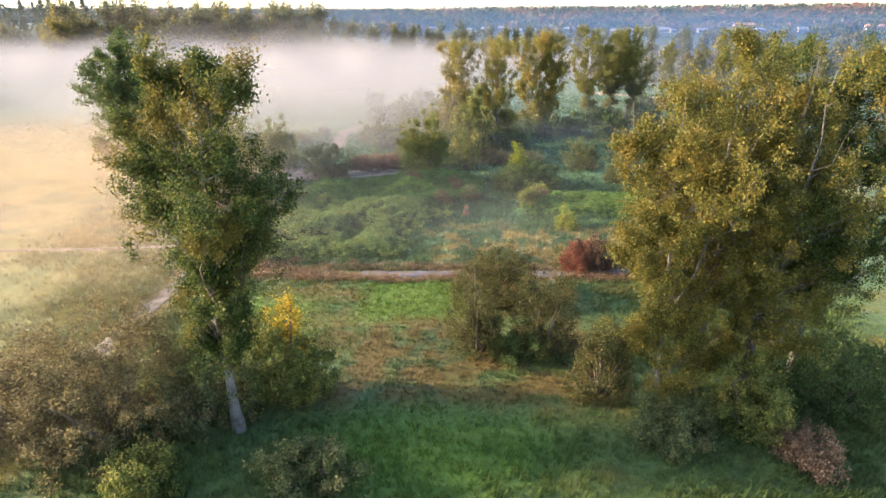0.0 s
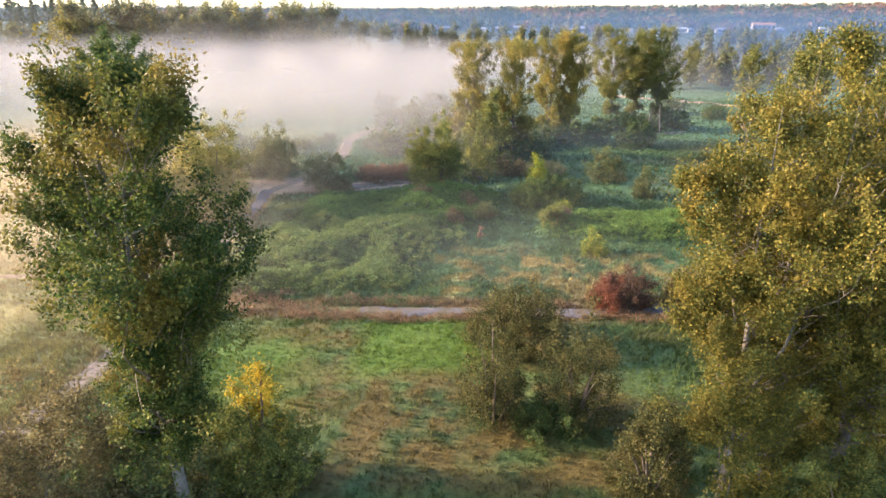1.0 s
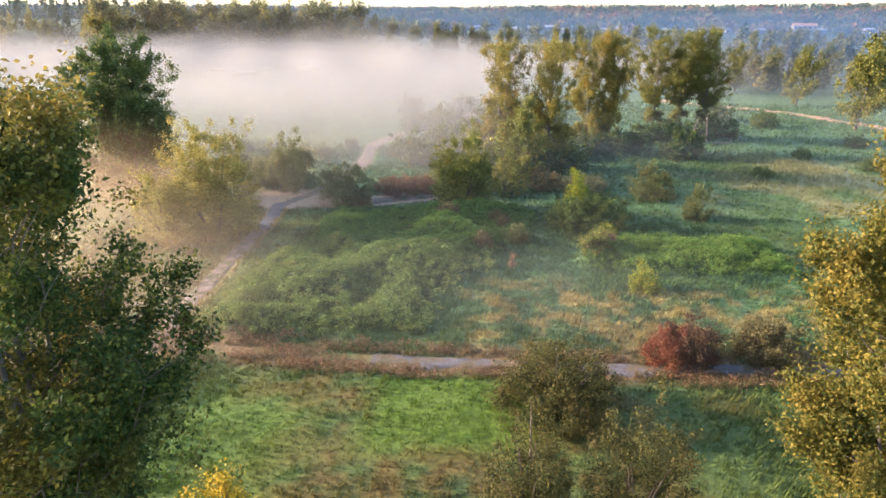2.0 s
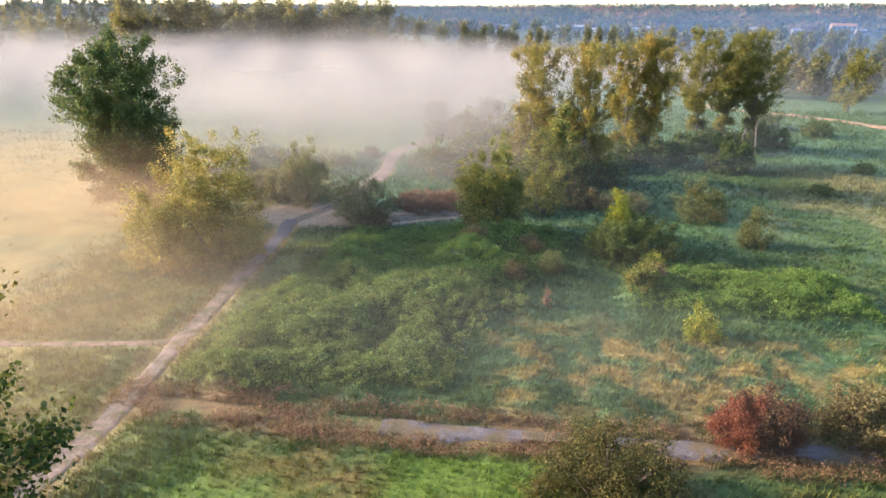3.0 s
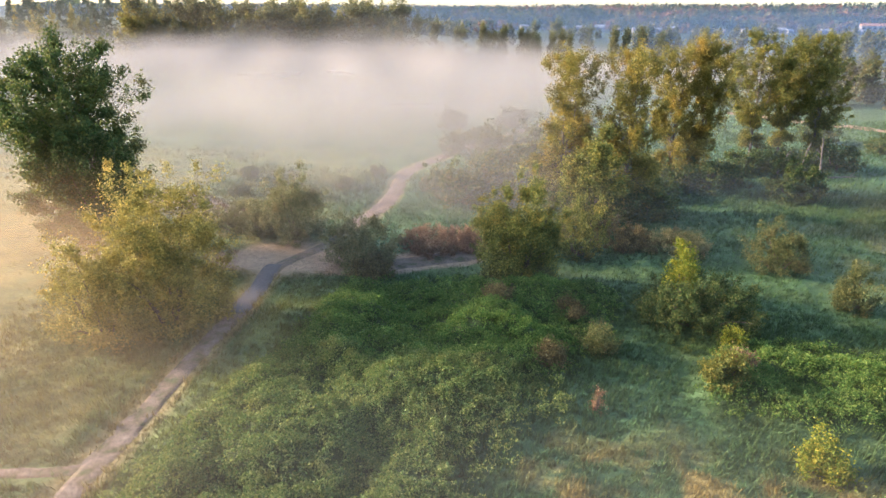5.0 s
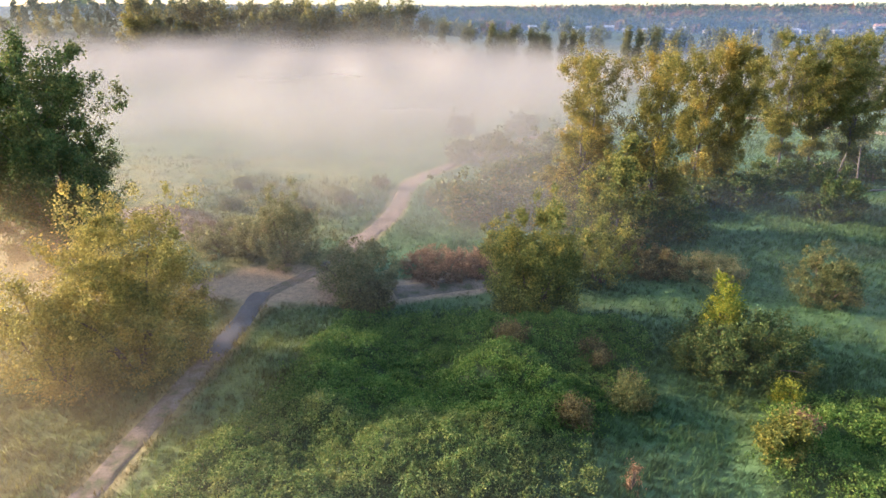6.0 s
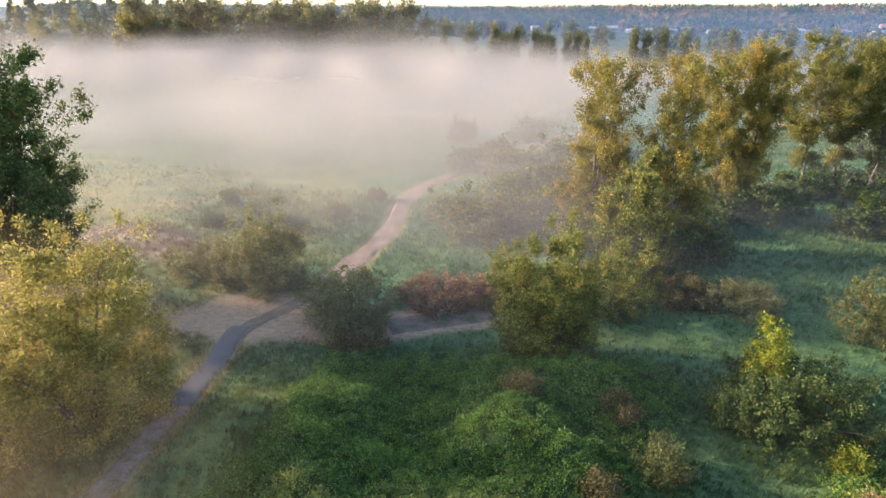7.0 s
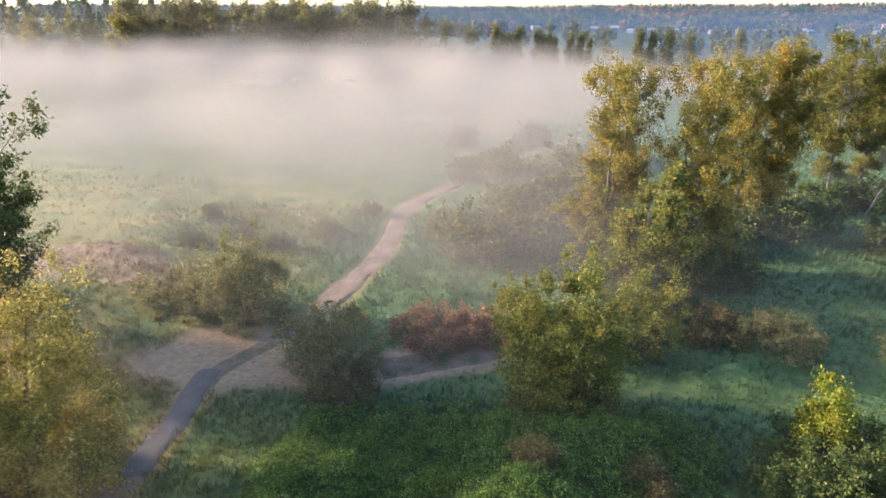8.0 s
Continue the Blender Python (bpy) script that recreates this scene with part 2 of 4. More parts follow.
def surface_material(name, stops, scale, fine, roughness=0.9, bump=0.3):
    """Stone, soil, bark, paint: two scales of mottling and a fine relief."""
    m, nt, out = node_material(name)
    a = noise_node(nt, scale, 4)
    b = noise_node(nt, fine, 4)
    colour = ramp(nt, a, stops)
    shade = ramp(nt, b, [(0.3, (0.7, 0.7, 0.7)), (0.7, (1.25, 1.25, 1.25))])
    colour = mix_colour(nt, 1.0, colour, shade, "MULTIPLY")
    p = add_node(nt, "ShaderNodeBsdfPrincipled", Roughness=roughness)
    bp = add_node(nt, "ShaderNodeBump", Strength=bump, Distance=0.05)
    nt.links.new(b, bp.inputs["Height"])
    nt.links.new(bp.outputs[0], p.inputs["Normal"])
    nt.links.new(colour, p.inputs["Base Color"])
    nt.links.new(p.outputs[0], out.inputs[0])
    return m


def tint_material(name, translucent=0.0, bump=0.0, vary=True):
    """Takes the plant colour from the mesh, broken up by grain and per-blade shade."""
    m, nt, out = node_material(name)
    at = nt.nodes.new("ShaderNodeVertexColor")
    at.layer_name = "tint"
    grain = ramp(nt, noise_node(nt, 1.7, 5, rough=0.7), [(0.28, (0.55, 0.58, 0.6)), (0.72, (1.35, 1.3, 1.2))])
    colour = mix_colour(nt, 1.0, at.outputs[0], grain, "MULTIPLY")
    if vary:
        geo = nt.nodes.new("ShaderNodeNewGeometry")
        each = ramp(nt, geo.outputs["Random Per Island"], [(0.0, (0.8, 0.82, 0.85)), (0.7, (1.04, 1.03, 1.0)), (1.0, (1.25, 1.2, 1.02))])
        colour = mix_colour(nt, 1.0, colour, each, "MULTIPLY")
    p = add_node(nt, "ShaderNodeBsdfPrincipled", Roughness=0.75, Specular_IOR_Level=0.25)
    nt.links.new(colour, p.inputs["Base Color"])
    end = p.outputs[0]
    if bump:
        bp = add_node(nt, "ShaderNodeBump", Strength=bump, Distance=0.25)
        nt.links.new(noise_node(nt, 3.0, 6, rough=0.7), bp.inputs["Height"])
        nt.links.new(bp.outputs[0], p.inputs["Normal"])
    if translucent:
        t = nt.nodes.new("ShaderNodeBsdfTranslucent")
        nt.links.new(colour, t.inputs["Color"])
        mix = add_node(nt, "ShaderNodeMixShader", Fac=translucent)
        nt.links.new(end, mix.inputs[1])
        nt.links.new(t.outputs[0], mix.inputs[2])
        end = mix.outputs[0]
    nt.links.new(end, out.inputs[0])
    return m


def mist_material(name, colour, wisps, behind=0.2, low=0.22, high=0.75, even=True):
    """Water droplets in the air: mostly clear, the rest scatters light to both sides."""
    m, nt, out = node_material(name)
    at = nt.nodes.new("ShaderNodeAttribute")
    at.attribute_name = "mist_share"
    co = nt.nodes.new("ShaderNodeTexCoord")
    mp = nt.nodes.new("ShaderNodeMapping")
    mp.inputs["Scale"].default_value = wisps
    nt.links.new(co.outputs["Object"], mp.inputs[0])
    n = add_node(nt, "ShaderNodeTexNoise", Scale=1.0, Detail=3.0, Roughness=0.5)
    nt.links.new(mp.outputs[0], n.inputs["Vector"])
    w = add_node(nt, "ShaderNodeMapRange", From_Min=low, From_Max=high, To_Min=0.45, To_Max=1.0)
    w.interpolation_type = "SMOOTHSTEP"
    nt.links.new(n.outputs["Fac"], w.inputs["Value"])
    mul = nt.nodes.new("ShaderNodeMath")
    mul.operation = "MULTIPLY"
    nt.links.new(at.outputs["Fac"], mul.inputs[0])
    nt.links.new(w.outputs[0], mul.inputs[1])
    d = add_node(nt, "ShaderNodeBsdfDiffuse", Color=(*colour, 1))
    t = add_node(nt, "ShaderNodeBsdfTranslucent", Color=(*colour, 1))
    both = add_node(nt, "ShaderNodeMixShader", Fac=behind)
    if even:
        # droplets have no facing: light from the sky and the sun counts alike, however the drift lies
        up = add_node(nt, "ShaderNodeCombineXYZ", X=-0.35, Z=0.94)
        nt.links.new(up.outputs[0], d.inputs["Normal"])
        nt.links.new(up.outputs[0], t.inputs["Normal"])
    nt.links.new(d.outputs[0], both.inputs[1])
    nt.links.new(t.outputs[0], both.inputs[2])
    clear = nt.nodes.new("ShaderNodeBsdfTransparent")
    mix = nt.nodes.new("ShaderNodeMixShader")
    nt.links.new(mul.outputs[0], mix.inputs[0])
    nt.links.new(clear.outputs[0], mix.inputs[1])
    nt.links.new(both.outputs[0], mix.inputs[2])
    nt.links.new(mix.outputs[0], out.inputs[0])
    return m


M_GROUND = tint_material("meadow_soil", bump=0.6, vary=False)
M_GRASS = tint_material("grass_blades", translucent=0.3)
M_BRAMBLE = leaf_material("bramble_leaves", [(0.0, (0.066, 0.122, 0.026)), (0.6, (0.138, 0.20, 0.042)), (1.0, (0.25, 0.28, 0.066))], 0.54, (0.225, 0.24, 0.055), 0.35, 0.5)
M_BRAMBLE_DARK = leaf_material("fresh_bramble_leaves", [(0.0, (0.05, 0.112, 0.021)), (0.6, (0.11, 0.195, 0.034)), (1.0, (0.225, 0.29, 0.056))], 0.60, (0.13, 0.17, 0.028), 0.4, 0.5)
M_LEAF_GREEN = leaf_material("cottonwood_leaves", [(0.0, (0.022, 0.044, 0.009)), (0.6, (0.05, 0.078, 0.014)), (1.0, (0.15, 0.15, 0.024))], 0.51, (0.19, 0.145, 0.024), 0.36, 0.22)
M_LEAF_GOLD = leaf_material("turning_cottonwood_leaves", [(0.0, (0.055, 0.072, 0.013)), (0.55, (0.125, 0.118, 0.02)), (1.0, (0.245, 0.19, 0.028))], 0.54, (0.235, 0.17, 0.026), 0.4, 0.25)
M_LEAF_WOOD = leaf_material("woodland_leaves", [(0.0, (0.075, 0.095, 0.04)), (0.6, (0.14, 0.145, 0.05)), (1.0, (0.24, 0.21, 0.07))], 0.55, (0.25, 0.19, 0.06), 0.45, 0.08)
M_LEAF_OLIVE = leaf_material("olive_cottonwood_leaves", [(0.0, (0.07, 0.09, 0.022)), (0.6, (0.15, 0.155, 0.032)), (1.0, (0.29, 0.24, 0.045))], 0.56, (0.25, 0.19, 0.04), 0.4, 0.2)
M_LEAF_AMBER = leaf_material("amber_cottonwood_leaves", [(0.0, (0.09, 0.105, 0.024)), (0.55, (0.20, 0.18, 0.036)), (1.0, (0.36, 0.28, 0.052))], 0.52, (0.33, 0.235, 0.042), 0.4, 0.25)
# yellow leaves, with sun and golden haze put into their colour as extra lightness
M_LEAF_SUN_TONED = leaf_material("yellow_sun_toned_leaves", [(0.0, (0.135, 0.14, 0.034)), (0.6, (0.26, 0.23, 0.052)), (1.0, (0.40, 0.33, 0.075))], 0.55, (0.35, 0.265, 0.06), 0.45, 0.3)
M_LEAF_DARK = leaf_material("dark_poplar_leaves", [(0.0, (0.036, 0.070, 0.017)), (0.7, (0.08, 0.115, 0.026)), (1.0, (0.17, 0.17, 0.04))], 0.58, (0.17, 0.155, 0.035), 0.35, 0.2)
M_LEAF_BUSH = leaf_material("shrub_leaves", [(0.0, (0.055, 0.082, 0.026)), (0.6, (0.115, 0.135, 0.04)), (1.0, (0.21, 0.185, 0.055))], 0.55, (0.19, 0.145, 0.05), 0.35, 0.4)
M_LEAF_BROWN = leaf_material("browning_shrub_leaves", [(0.0, (0.07, 0.064, 0.024)), (0.6, (0.14, 0.12, 0.042)), (1.0, (0.24, 0.19, 0.065))], 0.55, (0.18, 0.135, 0.05), 0.35, 0.5)
M_LEAF_WILLOW = leaf_material("willow_leaves", [(0.0, (0.062, 0.092, 0.022)), (0.6, (0.15, 0.165, 0.033)), (1.0, (0.29, 0.26, 0.048))], 0.55, (0.30, 0.24, 0.042), 0.4, 0.4)
M_LEAF_LIME = leaf_material("lime_green_leaves", [(0.0, (0.09, 0.14, 0.015)), (0.6, (0.19, 0.22, 0.022)), (1.0, (0.36, 0.32, 0.03))], 0.6, (0.33, 0.26, 0.03), 0.4, 0.6)
M_LEAF_GOLDEN = leaf_material("golden_yellow_leaves", [(0.0, (0.16, 0.15, 0.015)), (0.6, (0.32, 0.25, 0.02)), (1.0, (0.50, 0.36, 0.03))], 0.5, (0.48, 0.30, 0.03), 0.4, 0.6)
M_LEAF_HEDGE = leaf_material("dusky_olive_leaves", [(0.0, (0.026, 0.034, 0.010)), (0.6, (0.066, 0.07, 0.018)), (1.0, (0.17, 0.145, 0.034))], 0.54, (0.135, 0.10, 0.028), 0.35, 0.5)
M_LEAF_RED = leaf_material("red_autumn_leaves", [(0.0, (0.10, 0.032, 0.014)), (0.6, (0.19, 0.065, 0.028)), (1.0, (0.27, 0.115, 0.048))], 0.52, (0.17, 0.085, 0.035), 0.35, 0.5)
M_LEAF_MAROON = leaf_material("maroon_shrub_leaves", [(0.0, (0.04, 0.025, 0.014)), (0.6, (0.085, 0.05, 0.025)), (1.0, (0.15, 0.09, 0.035))], 0.55, (0.13, 0.045, 0.02), 0.3, 0.5)
M_LEAF_RUST = leaf_material("rusty_weeds", [(0.0, (0.12, 0.07, 0.03)), (0.6, (0.21, 0.13, 0.06)), (1.0, (0.34, 0.22, 0.11))], 0.6, (0.16, 0.12, 0.05), 0.3, 0.5)
# shrub leaves paled in colour, as mist in front would make them look
M_LEAF_MIST_PALE = leaf_material("mist_paled_shrub_leaves", [(0.0, (0.115, 0.125, 0.05)), (0.6, (0.205, 0.205, 0.078)), (1.0, (0.31, 0.275, 0.105))], 0.55, (0.27, 0.215, 0.085), 0.45, 0.4)
M_FAR = tint_material("valley_wood_leaves", translucent=0.25)
M_CONIFER = leaf_material("conifer_needles", [(0.0, (0.07, 0.095, 0.06)), (1.0, (0.13, 0.16, 0.09))], 0.8, (0.08, 0.10, 0.06), 0.15, 0.3)
M_BARK = surface_material("pale_cottonwood_bark", [(0.3, (0.06, 0.05, 0.042)), (0.65, (0.17, 0.15, 0.13))], 1.2, 9.0, 0.9, 0.5)
M_STEM = surface_material("dark_stems", [(0.3, (0.07, 0.05, 0.035)), (0.7, (0.15, 0.115, 0.085))], 2.0, 12.0, 0.9, 0.4)
M_GRAVEL = surface_material("trodden_gravel", [(0.36, (0.065, 0.075, 0.03)), (0.46, (0.12, 0.098, 0.064)), (0.56, (0.155, 0.122, 0.095)), (0.75, (0.22, 0.175, 0.14))], 0.75, 6.0, 0.95, 0.6)
M_ASPHALT_OLD = surface_material("worn_asphalt", [(0.38, (0.075, 0.06, 0.028)), (0.46, (0.10, 0.075, 0.045)), (0.54, (0.088, 0.08, 0.082)), (0.75, (0.13, 0.118, 0.123))], 0.42, 5.0, 0.92, 0.5)
M_ASPHALT = surface_material("dark_asphalt", [(0.3, (0.055, 0.055, 0.06)), (0.7, (0.09, 0.09, 0.095))], 0.6, 8.0, 0.8, 0.3)
M_PALE_ROAD = surface_material("pale_gravel_road", [(0.3, (0.22, 0.13, 0.075)), (0.7, (0.33, 0.21, 0.13))], 0.2, 2.0, 0.95, 0.2)
M_FAR_TRACK = surface_material("pinkish_earth", [(0.3, (0.13, 0.095, 0.07)), (0.7, (0.21, 0.155, 0.118))], 0.5, 3.0, 0.95, 0.3)
M_WALL = surface_material("pale_plaster", [(0.3, (0.26, 0.235, 0.21)), (0.7, (0.36, 0.335, 0.31))], 0.1, 0.6, 0.8, 0.1)
M_ROOF = surface_material("orange_roofing", [(0.3, (0.34, 0.16, 0.09)), (0.7, (0.46, 0.24, 0.14))], 0.1, 0.6, 0.8, 0.1)
M_ROOF_GREY = surface_material("grey_roofing", [(0.3, (0.25, 0.25, 0.26)), (0.7, (0.4, 0.4, 0.41))], 0.1, 0.6, 0.7, 0.1)
M_PANE = surface_material("dark_window_glass", [(0.3, (0.03, 0.035, 0.04)), (0.7, (0.05, 0.055, 0.06))], 0.1, 0.6, 0.15, 0.0)
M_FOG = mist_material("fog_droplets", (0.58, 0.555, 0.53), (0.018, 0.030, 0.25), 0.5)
# same droplets twice: warm sunlight, then blue shade, put into the colour
M_FOG_SUN_TINT = mist_material("sun_tinted_mist_droplets", (0.68, 0.49, 0.31), (0.03, 0.04, 0.25), 0.25)
M_FOG_SHADE_TINT = mist_material("shade_tinted_mist_droplets", (0.44, 0.49, 0.54), (0.025, 0.035, 0.25), 0.4)
# the blue light of distant air is put into this colour
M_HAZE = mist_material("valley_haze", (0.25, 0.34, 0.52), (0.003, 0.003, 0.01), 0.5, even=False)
M_RUBBISH = surface_material("pale_plastic", [(0.3, (0.55, 0.58, 0.6)), (0.7, (0.75, 0.76, 0.78))], 1.0, 6.0, 0.5, 0.2)
M_RUBBISH_DARK = surface_material("dark_plastic", [(0.3, (0.05, 0.05, 0.06)), (0.7, (0.12, 0.10, 0.10))], 1.0, 6.0, 0.5, 0.2)

# ---- the ground: one sheet to the horizon ----
def spread_lines(a, b, fine, far_a, far_b):
    """Coordinates: even steps from a to b, growing steps out to far_a and far_b."""
    mid, out_a, out_b, s = list(np.arange(a, b, fine)), [], [], fine
    p = a
    while p > far_a:
        s *= 1.13
        p -= s
        out_a.append(p)
    p, s = mid[-1], fine
    while p < far_b:
        s *= 1.10
        p += s
        out_b.append(p)
    return np.array(out_a[::-1] + mid + out_b)


gx, gy = spread_lines(-62, 56, 0.6, -4200, 4200), spread_lines(24, 165, 0.65, -1500, 4300)
GX, GY = np.meshgrid(gx, gy)
flat_x, flat_y = GX.ravel(), GY.ravel()
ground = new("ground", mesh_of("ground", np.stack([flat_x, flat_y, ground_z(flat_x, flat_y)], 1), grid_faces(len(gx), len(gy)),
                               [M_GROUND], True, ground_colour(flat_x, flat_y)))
tagged(ground, "rough autumn meadow with green, straw and brown grass", "ground", kind="structure")


def strip(name, line, half, material, label, category, lift=0.05, ragged=0.35, seed=1, crown=0.0):
    """A way that follows the ground, with ragged edges."""
    p = np.asarray(line, float)
    seg = np.hypot(*np.diff(p, axis=0).T)
    s = np.concatenate([[0], np.cumsum(seg)])
    q = np.arange(0, s[-1], 0.5)
    x, y = np.interp(q, s, p[:, 0]), np.interp(q, s, p[:, 1])
    k = np.ones(9) / 9
    x[4:-4], y[4:-4] = np.convolve(x, k, "valid"), np.convolve(y, k, "valid")
    tx, ty = np.gradient(x), np.gradient(y)
    ln = np.hypot(tx, ty)
    nx, ny = -ty / ln, tx / ln
    rows = []
    across = np.linspace(-1, 1, 7)
    for a in across:
        w = half + (ragged * (noise3(q / 1.3, a > 0, 0, seed) + noise3(q / 4, a > 0, 3, seed) - 1.0) if abs(a) == 1 else 0)
        px, py = x + nx * a * w, y + ny * a * w
        z = ground_z(px, py) + lift + crown * (1 - a * a)
        if abs(a) == 1:
            z = z - lift - 0.08
        rows.append(np.stack([px, py, z], 1))
    v = np.stack(rows, 1).reshape(-1, 3)
    ob = new(name, mesh_of(name, v, grid_faces(7, len(q)), [material], True))
    return tagged(ob, label, category, kind="structure")


strip("road_track", TRACK, 1.05, M_GRAVEL, "pale worn gravel track through the meadow", "track", 0.07, 0.7, seed=2)
strip("road_far_track", [p for p in TRACK if p[1] > 114], 1.45, M_FAR_TRACK, "pinkish earth track bending away into the mist", "track", 0.10, 1.0, seed=8)
strip("road_side_track", SIDE_TRACK, 0.55, M_GRAVEL, "faint trodden dirt path branching off the track", "path", 0.06, seed=3)
strip("road_old_path", [(-10, 64.3)] + OLD_PATH[2:], 0.85, M_ASPHALT_OLD, "old cracked asphalt path, half overgrown with weeds", "path", 0.15, 1.0, seed=4)
strip("road_asphalt", [(-30.9, 95), (-31.3, 100), (-31.9, 104), (-32.2, 107.6)], 1.15, M_ASPHALT, "short dark asphalt stretch of the track", "road", 0.12, 0.35, seed=5)
strip("road_valley", RIGHT_ROAD, 2.2, M_PALE_ROAD, "pale pinkish gravel road across the far meadow", "road", 0.25, 0.5, seed=6)
strip("road_sandy_patch", SAND[3:], 2.0, M_GRAVEL, "sandy trodden ground beside the track", "ground", 0.07, 1.0, seed=7)


# ---- growing things ----
def trunk_line(height, lean, wobble, rng, n=12):
    u = np.linspace(0, 1, n)
    x = lean[0] * u + wobble * np.cumsum(rng.normal(size=n)) * 0.25 * u
    y = lean[1] * u + wobble * np.cumsum(rng.normal(size=n)) * 0.25 * u
    return np.stack([x, y, u * height], 1)


def make_tree(name, seed, height, profile, lean=(0, 0), girth=0.32, clusters=320, per=95, spread=0.75, size=0.24, leaf=None,
              bark=None, limbs=30, leaders=1, label="", twigs=True, top=0.97, fork=0.35, boughs=40, gap=0.40, squeeze=0.7):
    """A tall tree: leaning trunk with leaders, limbs and a ragged crown of clustered leaves.
    profile: (share of the height, radius in metres) pairs."""
    rng = np.random.default_rng(seed)
    root = new(name)
    pu, pr = np.array([a for a, _ in profile]), np.array([b for _, b in profile])
    axes = []
    main = trunk_line(height * top, lean, 0.5, rng)
    axes.append(main)
    wood = Pile()
    wood.add(*tube(main * [1, 1, 1] + [0, 0, -0.1], girth * (1 - np.linspace(0, 1, 12) * 0.93) * (1 + 0.5 * np.exp(-np.linspace(0, 1, 12) * 22)), 8))
    for k in range(leaders - 1):
        a = k * 2.4 + rng.uniform(0, 1.2) + seed
        f = main[int(fork * 11)]
        tip = f + np.array([math.cos(a) * pr.max() * 0.42, math.sin(a) * pr.max() * 0.42, (height * rng.uniform(0.86, 0.99) - f[2])])
        s = np.linspace(0, 1, 8)[:, None]
        line = f + (tip - f) * s + np.array([math.cos(a), math.sin(a), 0]) * np.sin(s * np.pi) * 0.7
        line[1:-1, :2] += rng.normal(size=(6, 2)) * 0.28
        axes.append(line)
        wood.add(*tube(line, girth * 0.45 * (1 - 0.93 * s[:, 0]), 6))
    part("trunk", wood.mesh(name + "_trunk", [bark or M_BARK], True), root)
    # ascending boughs out to the crown's outline, each with leafy sprays along its outer part
    n = boughs * 10
    u = rng.uniform(pu[0], 1.0, n)
    u = u[rng.random(n) < (np.interp(u, pu, pr) / pr.max()) ** 1.1 + 0.05]
    phi = np.arange(len(u)) * 2.399 + rng.uniform(-0.5, 0.5, len(u))
    lump = noise3(np.cos(phi) * 1.7 + 3, np.sin(phi) * 1.7, u * height / 3.6, seed + 17)
    u, phi, lump = (a[lump > 0.36][:boughs] for a in (u, phi, lump))
    n = len(u)
    rad = np.interp(u, pu, pr) * (0.55 + 0.75 * np.clip((lump - 0.3) / 0.4, 0, 1)) * rng.uniform(0.3, 1.0, n) ** 0.5
    which = rng.integers(0, len(axes), n)
    c, ways, bare = [], [], Pile()
    per_bough = max(3, clusters // n)
    made = 0
    for k in range(n):
        line = axes[which[k]]
        tip_z = min(u[k] * height, line[-1, 2] + 0.3)
        climb = rng.uniform(0.55, 1.15) * rad[k] + 0.3
        z0 = max(tip_z - climb, line[0, 2] + 0.1, height * 0.08)
        base = np.array([np.interp(z0, line[:, 2], line[:, 0]), np.interp(z0, line[:, 2], line[:, 1]), z0])
        reach = rad[k] * (1.0 if len(axes) == 1 else squeeze)
        tip = np.array([base[0] + reach * math.cos(phi[k]), base[1] + reach * math.sin(phi[k]), tip_z])
        long = np.linalg.norm(tip - base)
        s = np.linspace(0, 1, 6)[:, None]
        arm = base + (tip - base) * s - np.array([0, 0, 1]) * np.sin(s * np.pi) * 0.10 * long
        arm[1:-1] += rng.normal(size=(4, 3)) * 0.03 * long
        r0 = max(0.03, girth * 0.28 * (1 - 0.75 * z0 / height)) * min(1.0, 0.4 + long / 6)
        shape = tube(arm, r0 * (1 - 0.88 * s[:, 0]), 5)
        if made < limbs and long > 1.5:
            part("limb", mesh_of("limb", *shape, [bark or M_BARK], True), root)
            made += 1
        elif twigs:
            bare.add(*shape)
        at = 1.08 - 0.74 * rng.random(per_bough) ** 1.35
        on_arm = np.stack([np.interp(at, s[:, 0], arm[:, q]) for q in range(3)], 1) + np.maximum(at - 1, 0)[:, None] * (tip - base)
        side = rng.normal(size=(per_bough, 3)) * [1, 1, 0.65] * (0.10 * long + 0.12) * (1.25 - at)[:, None] * 1.8
        spots = on_arm + side
        room = noise3(spots[:, 0] / 1.6, spots[:, 1] / 1.6, spots[:, 2] / 1.3, seed + 29)
        leafy = room > gap + 0.12 * (1 - step(spots[:, 2] / height, 0.25, 0.6))
        spots, on_arm, side = spots[leafy], on_arm[leafy], side[leafy]
        c.append(spots)
        w = (tip - base) / (long + 1e-6) + np.array([0, 0, 0.35]) + 0.8 * side / (np.linalg.norm(side, axis=1)[:, None] + 0.1)
        ways.append(w + 0.3 * rng.normal(size=w.shape))
        if twigs:
            for p, q in zip(spots[::2], on_arm[::2]):
                bare.add(*tube([q - (tip - base) * 0.08, (p + q) / 2, p], [0.022, 0.014, 0.006], 3))
    if twigs:
        tagged(part("branchwork", bare.mesh("twigs", [M_STEM], True), root), kind="stuff")
    # leaves on the leading shoots
    shoots = np.concatenate([a[int(len(a) * 0.62):] for a in axes])
    shoots = np.repeat(shoots, 2, 0) + rng.normal(size=(2 * len(shoots), 3)) * 0.4
    c, sway = np.concatenate(c + [shoots]), np.concatenate(ways + [np.tile([0.0, 0.0, 1.0], (len(shoots), 1))])
    c[:, 2] = np.clip(c[:, 2], 0.4, height + 0.4)
    sway /= np.linalg.norm(sway, axis=1)[:, None]
    v, f = leaves_at(rng, c, per, spread * rng.uniform(0.7, 1.3, len(c)), size, 0.9, 0.25, sway)
    part("crown", mesh_of(name + "_crown", v, f, [leaf or M_LEAF_GREEN]), root)
    return tagged(root, label, "tree")


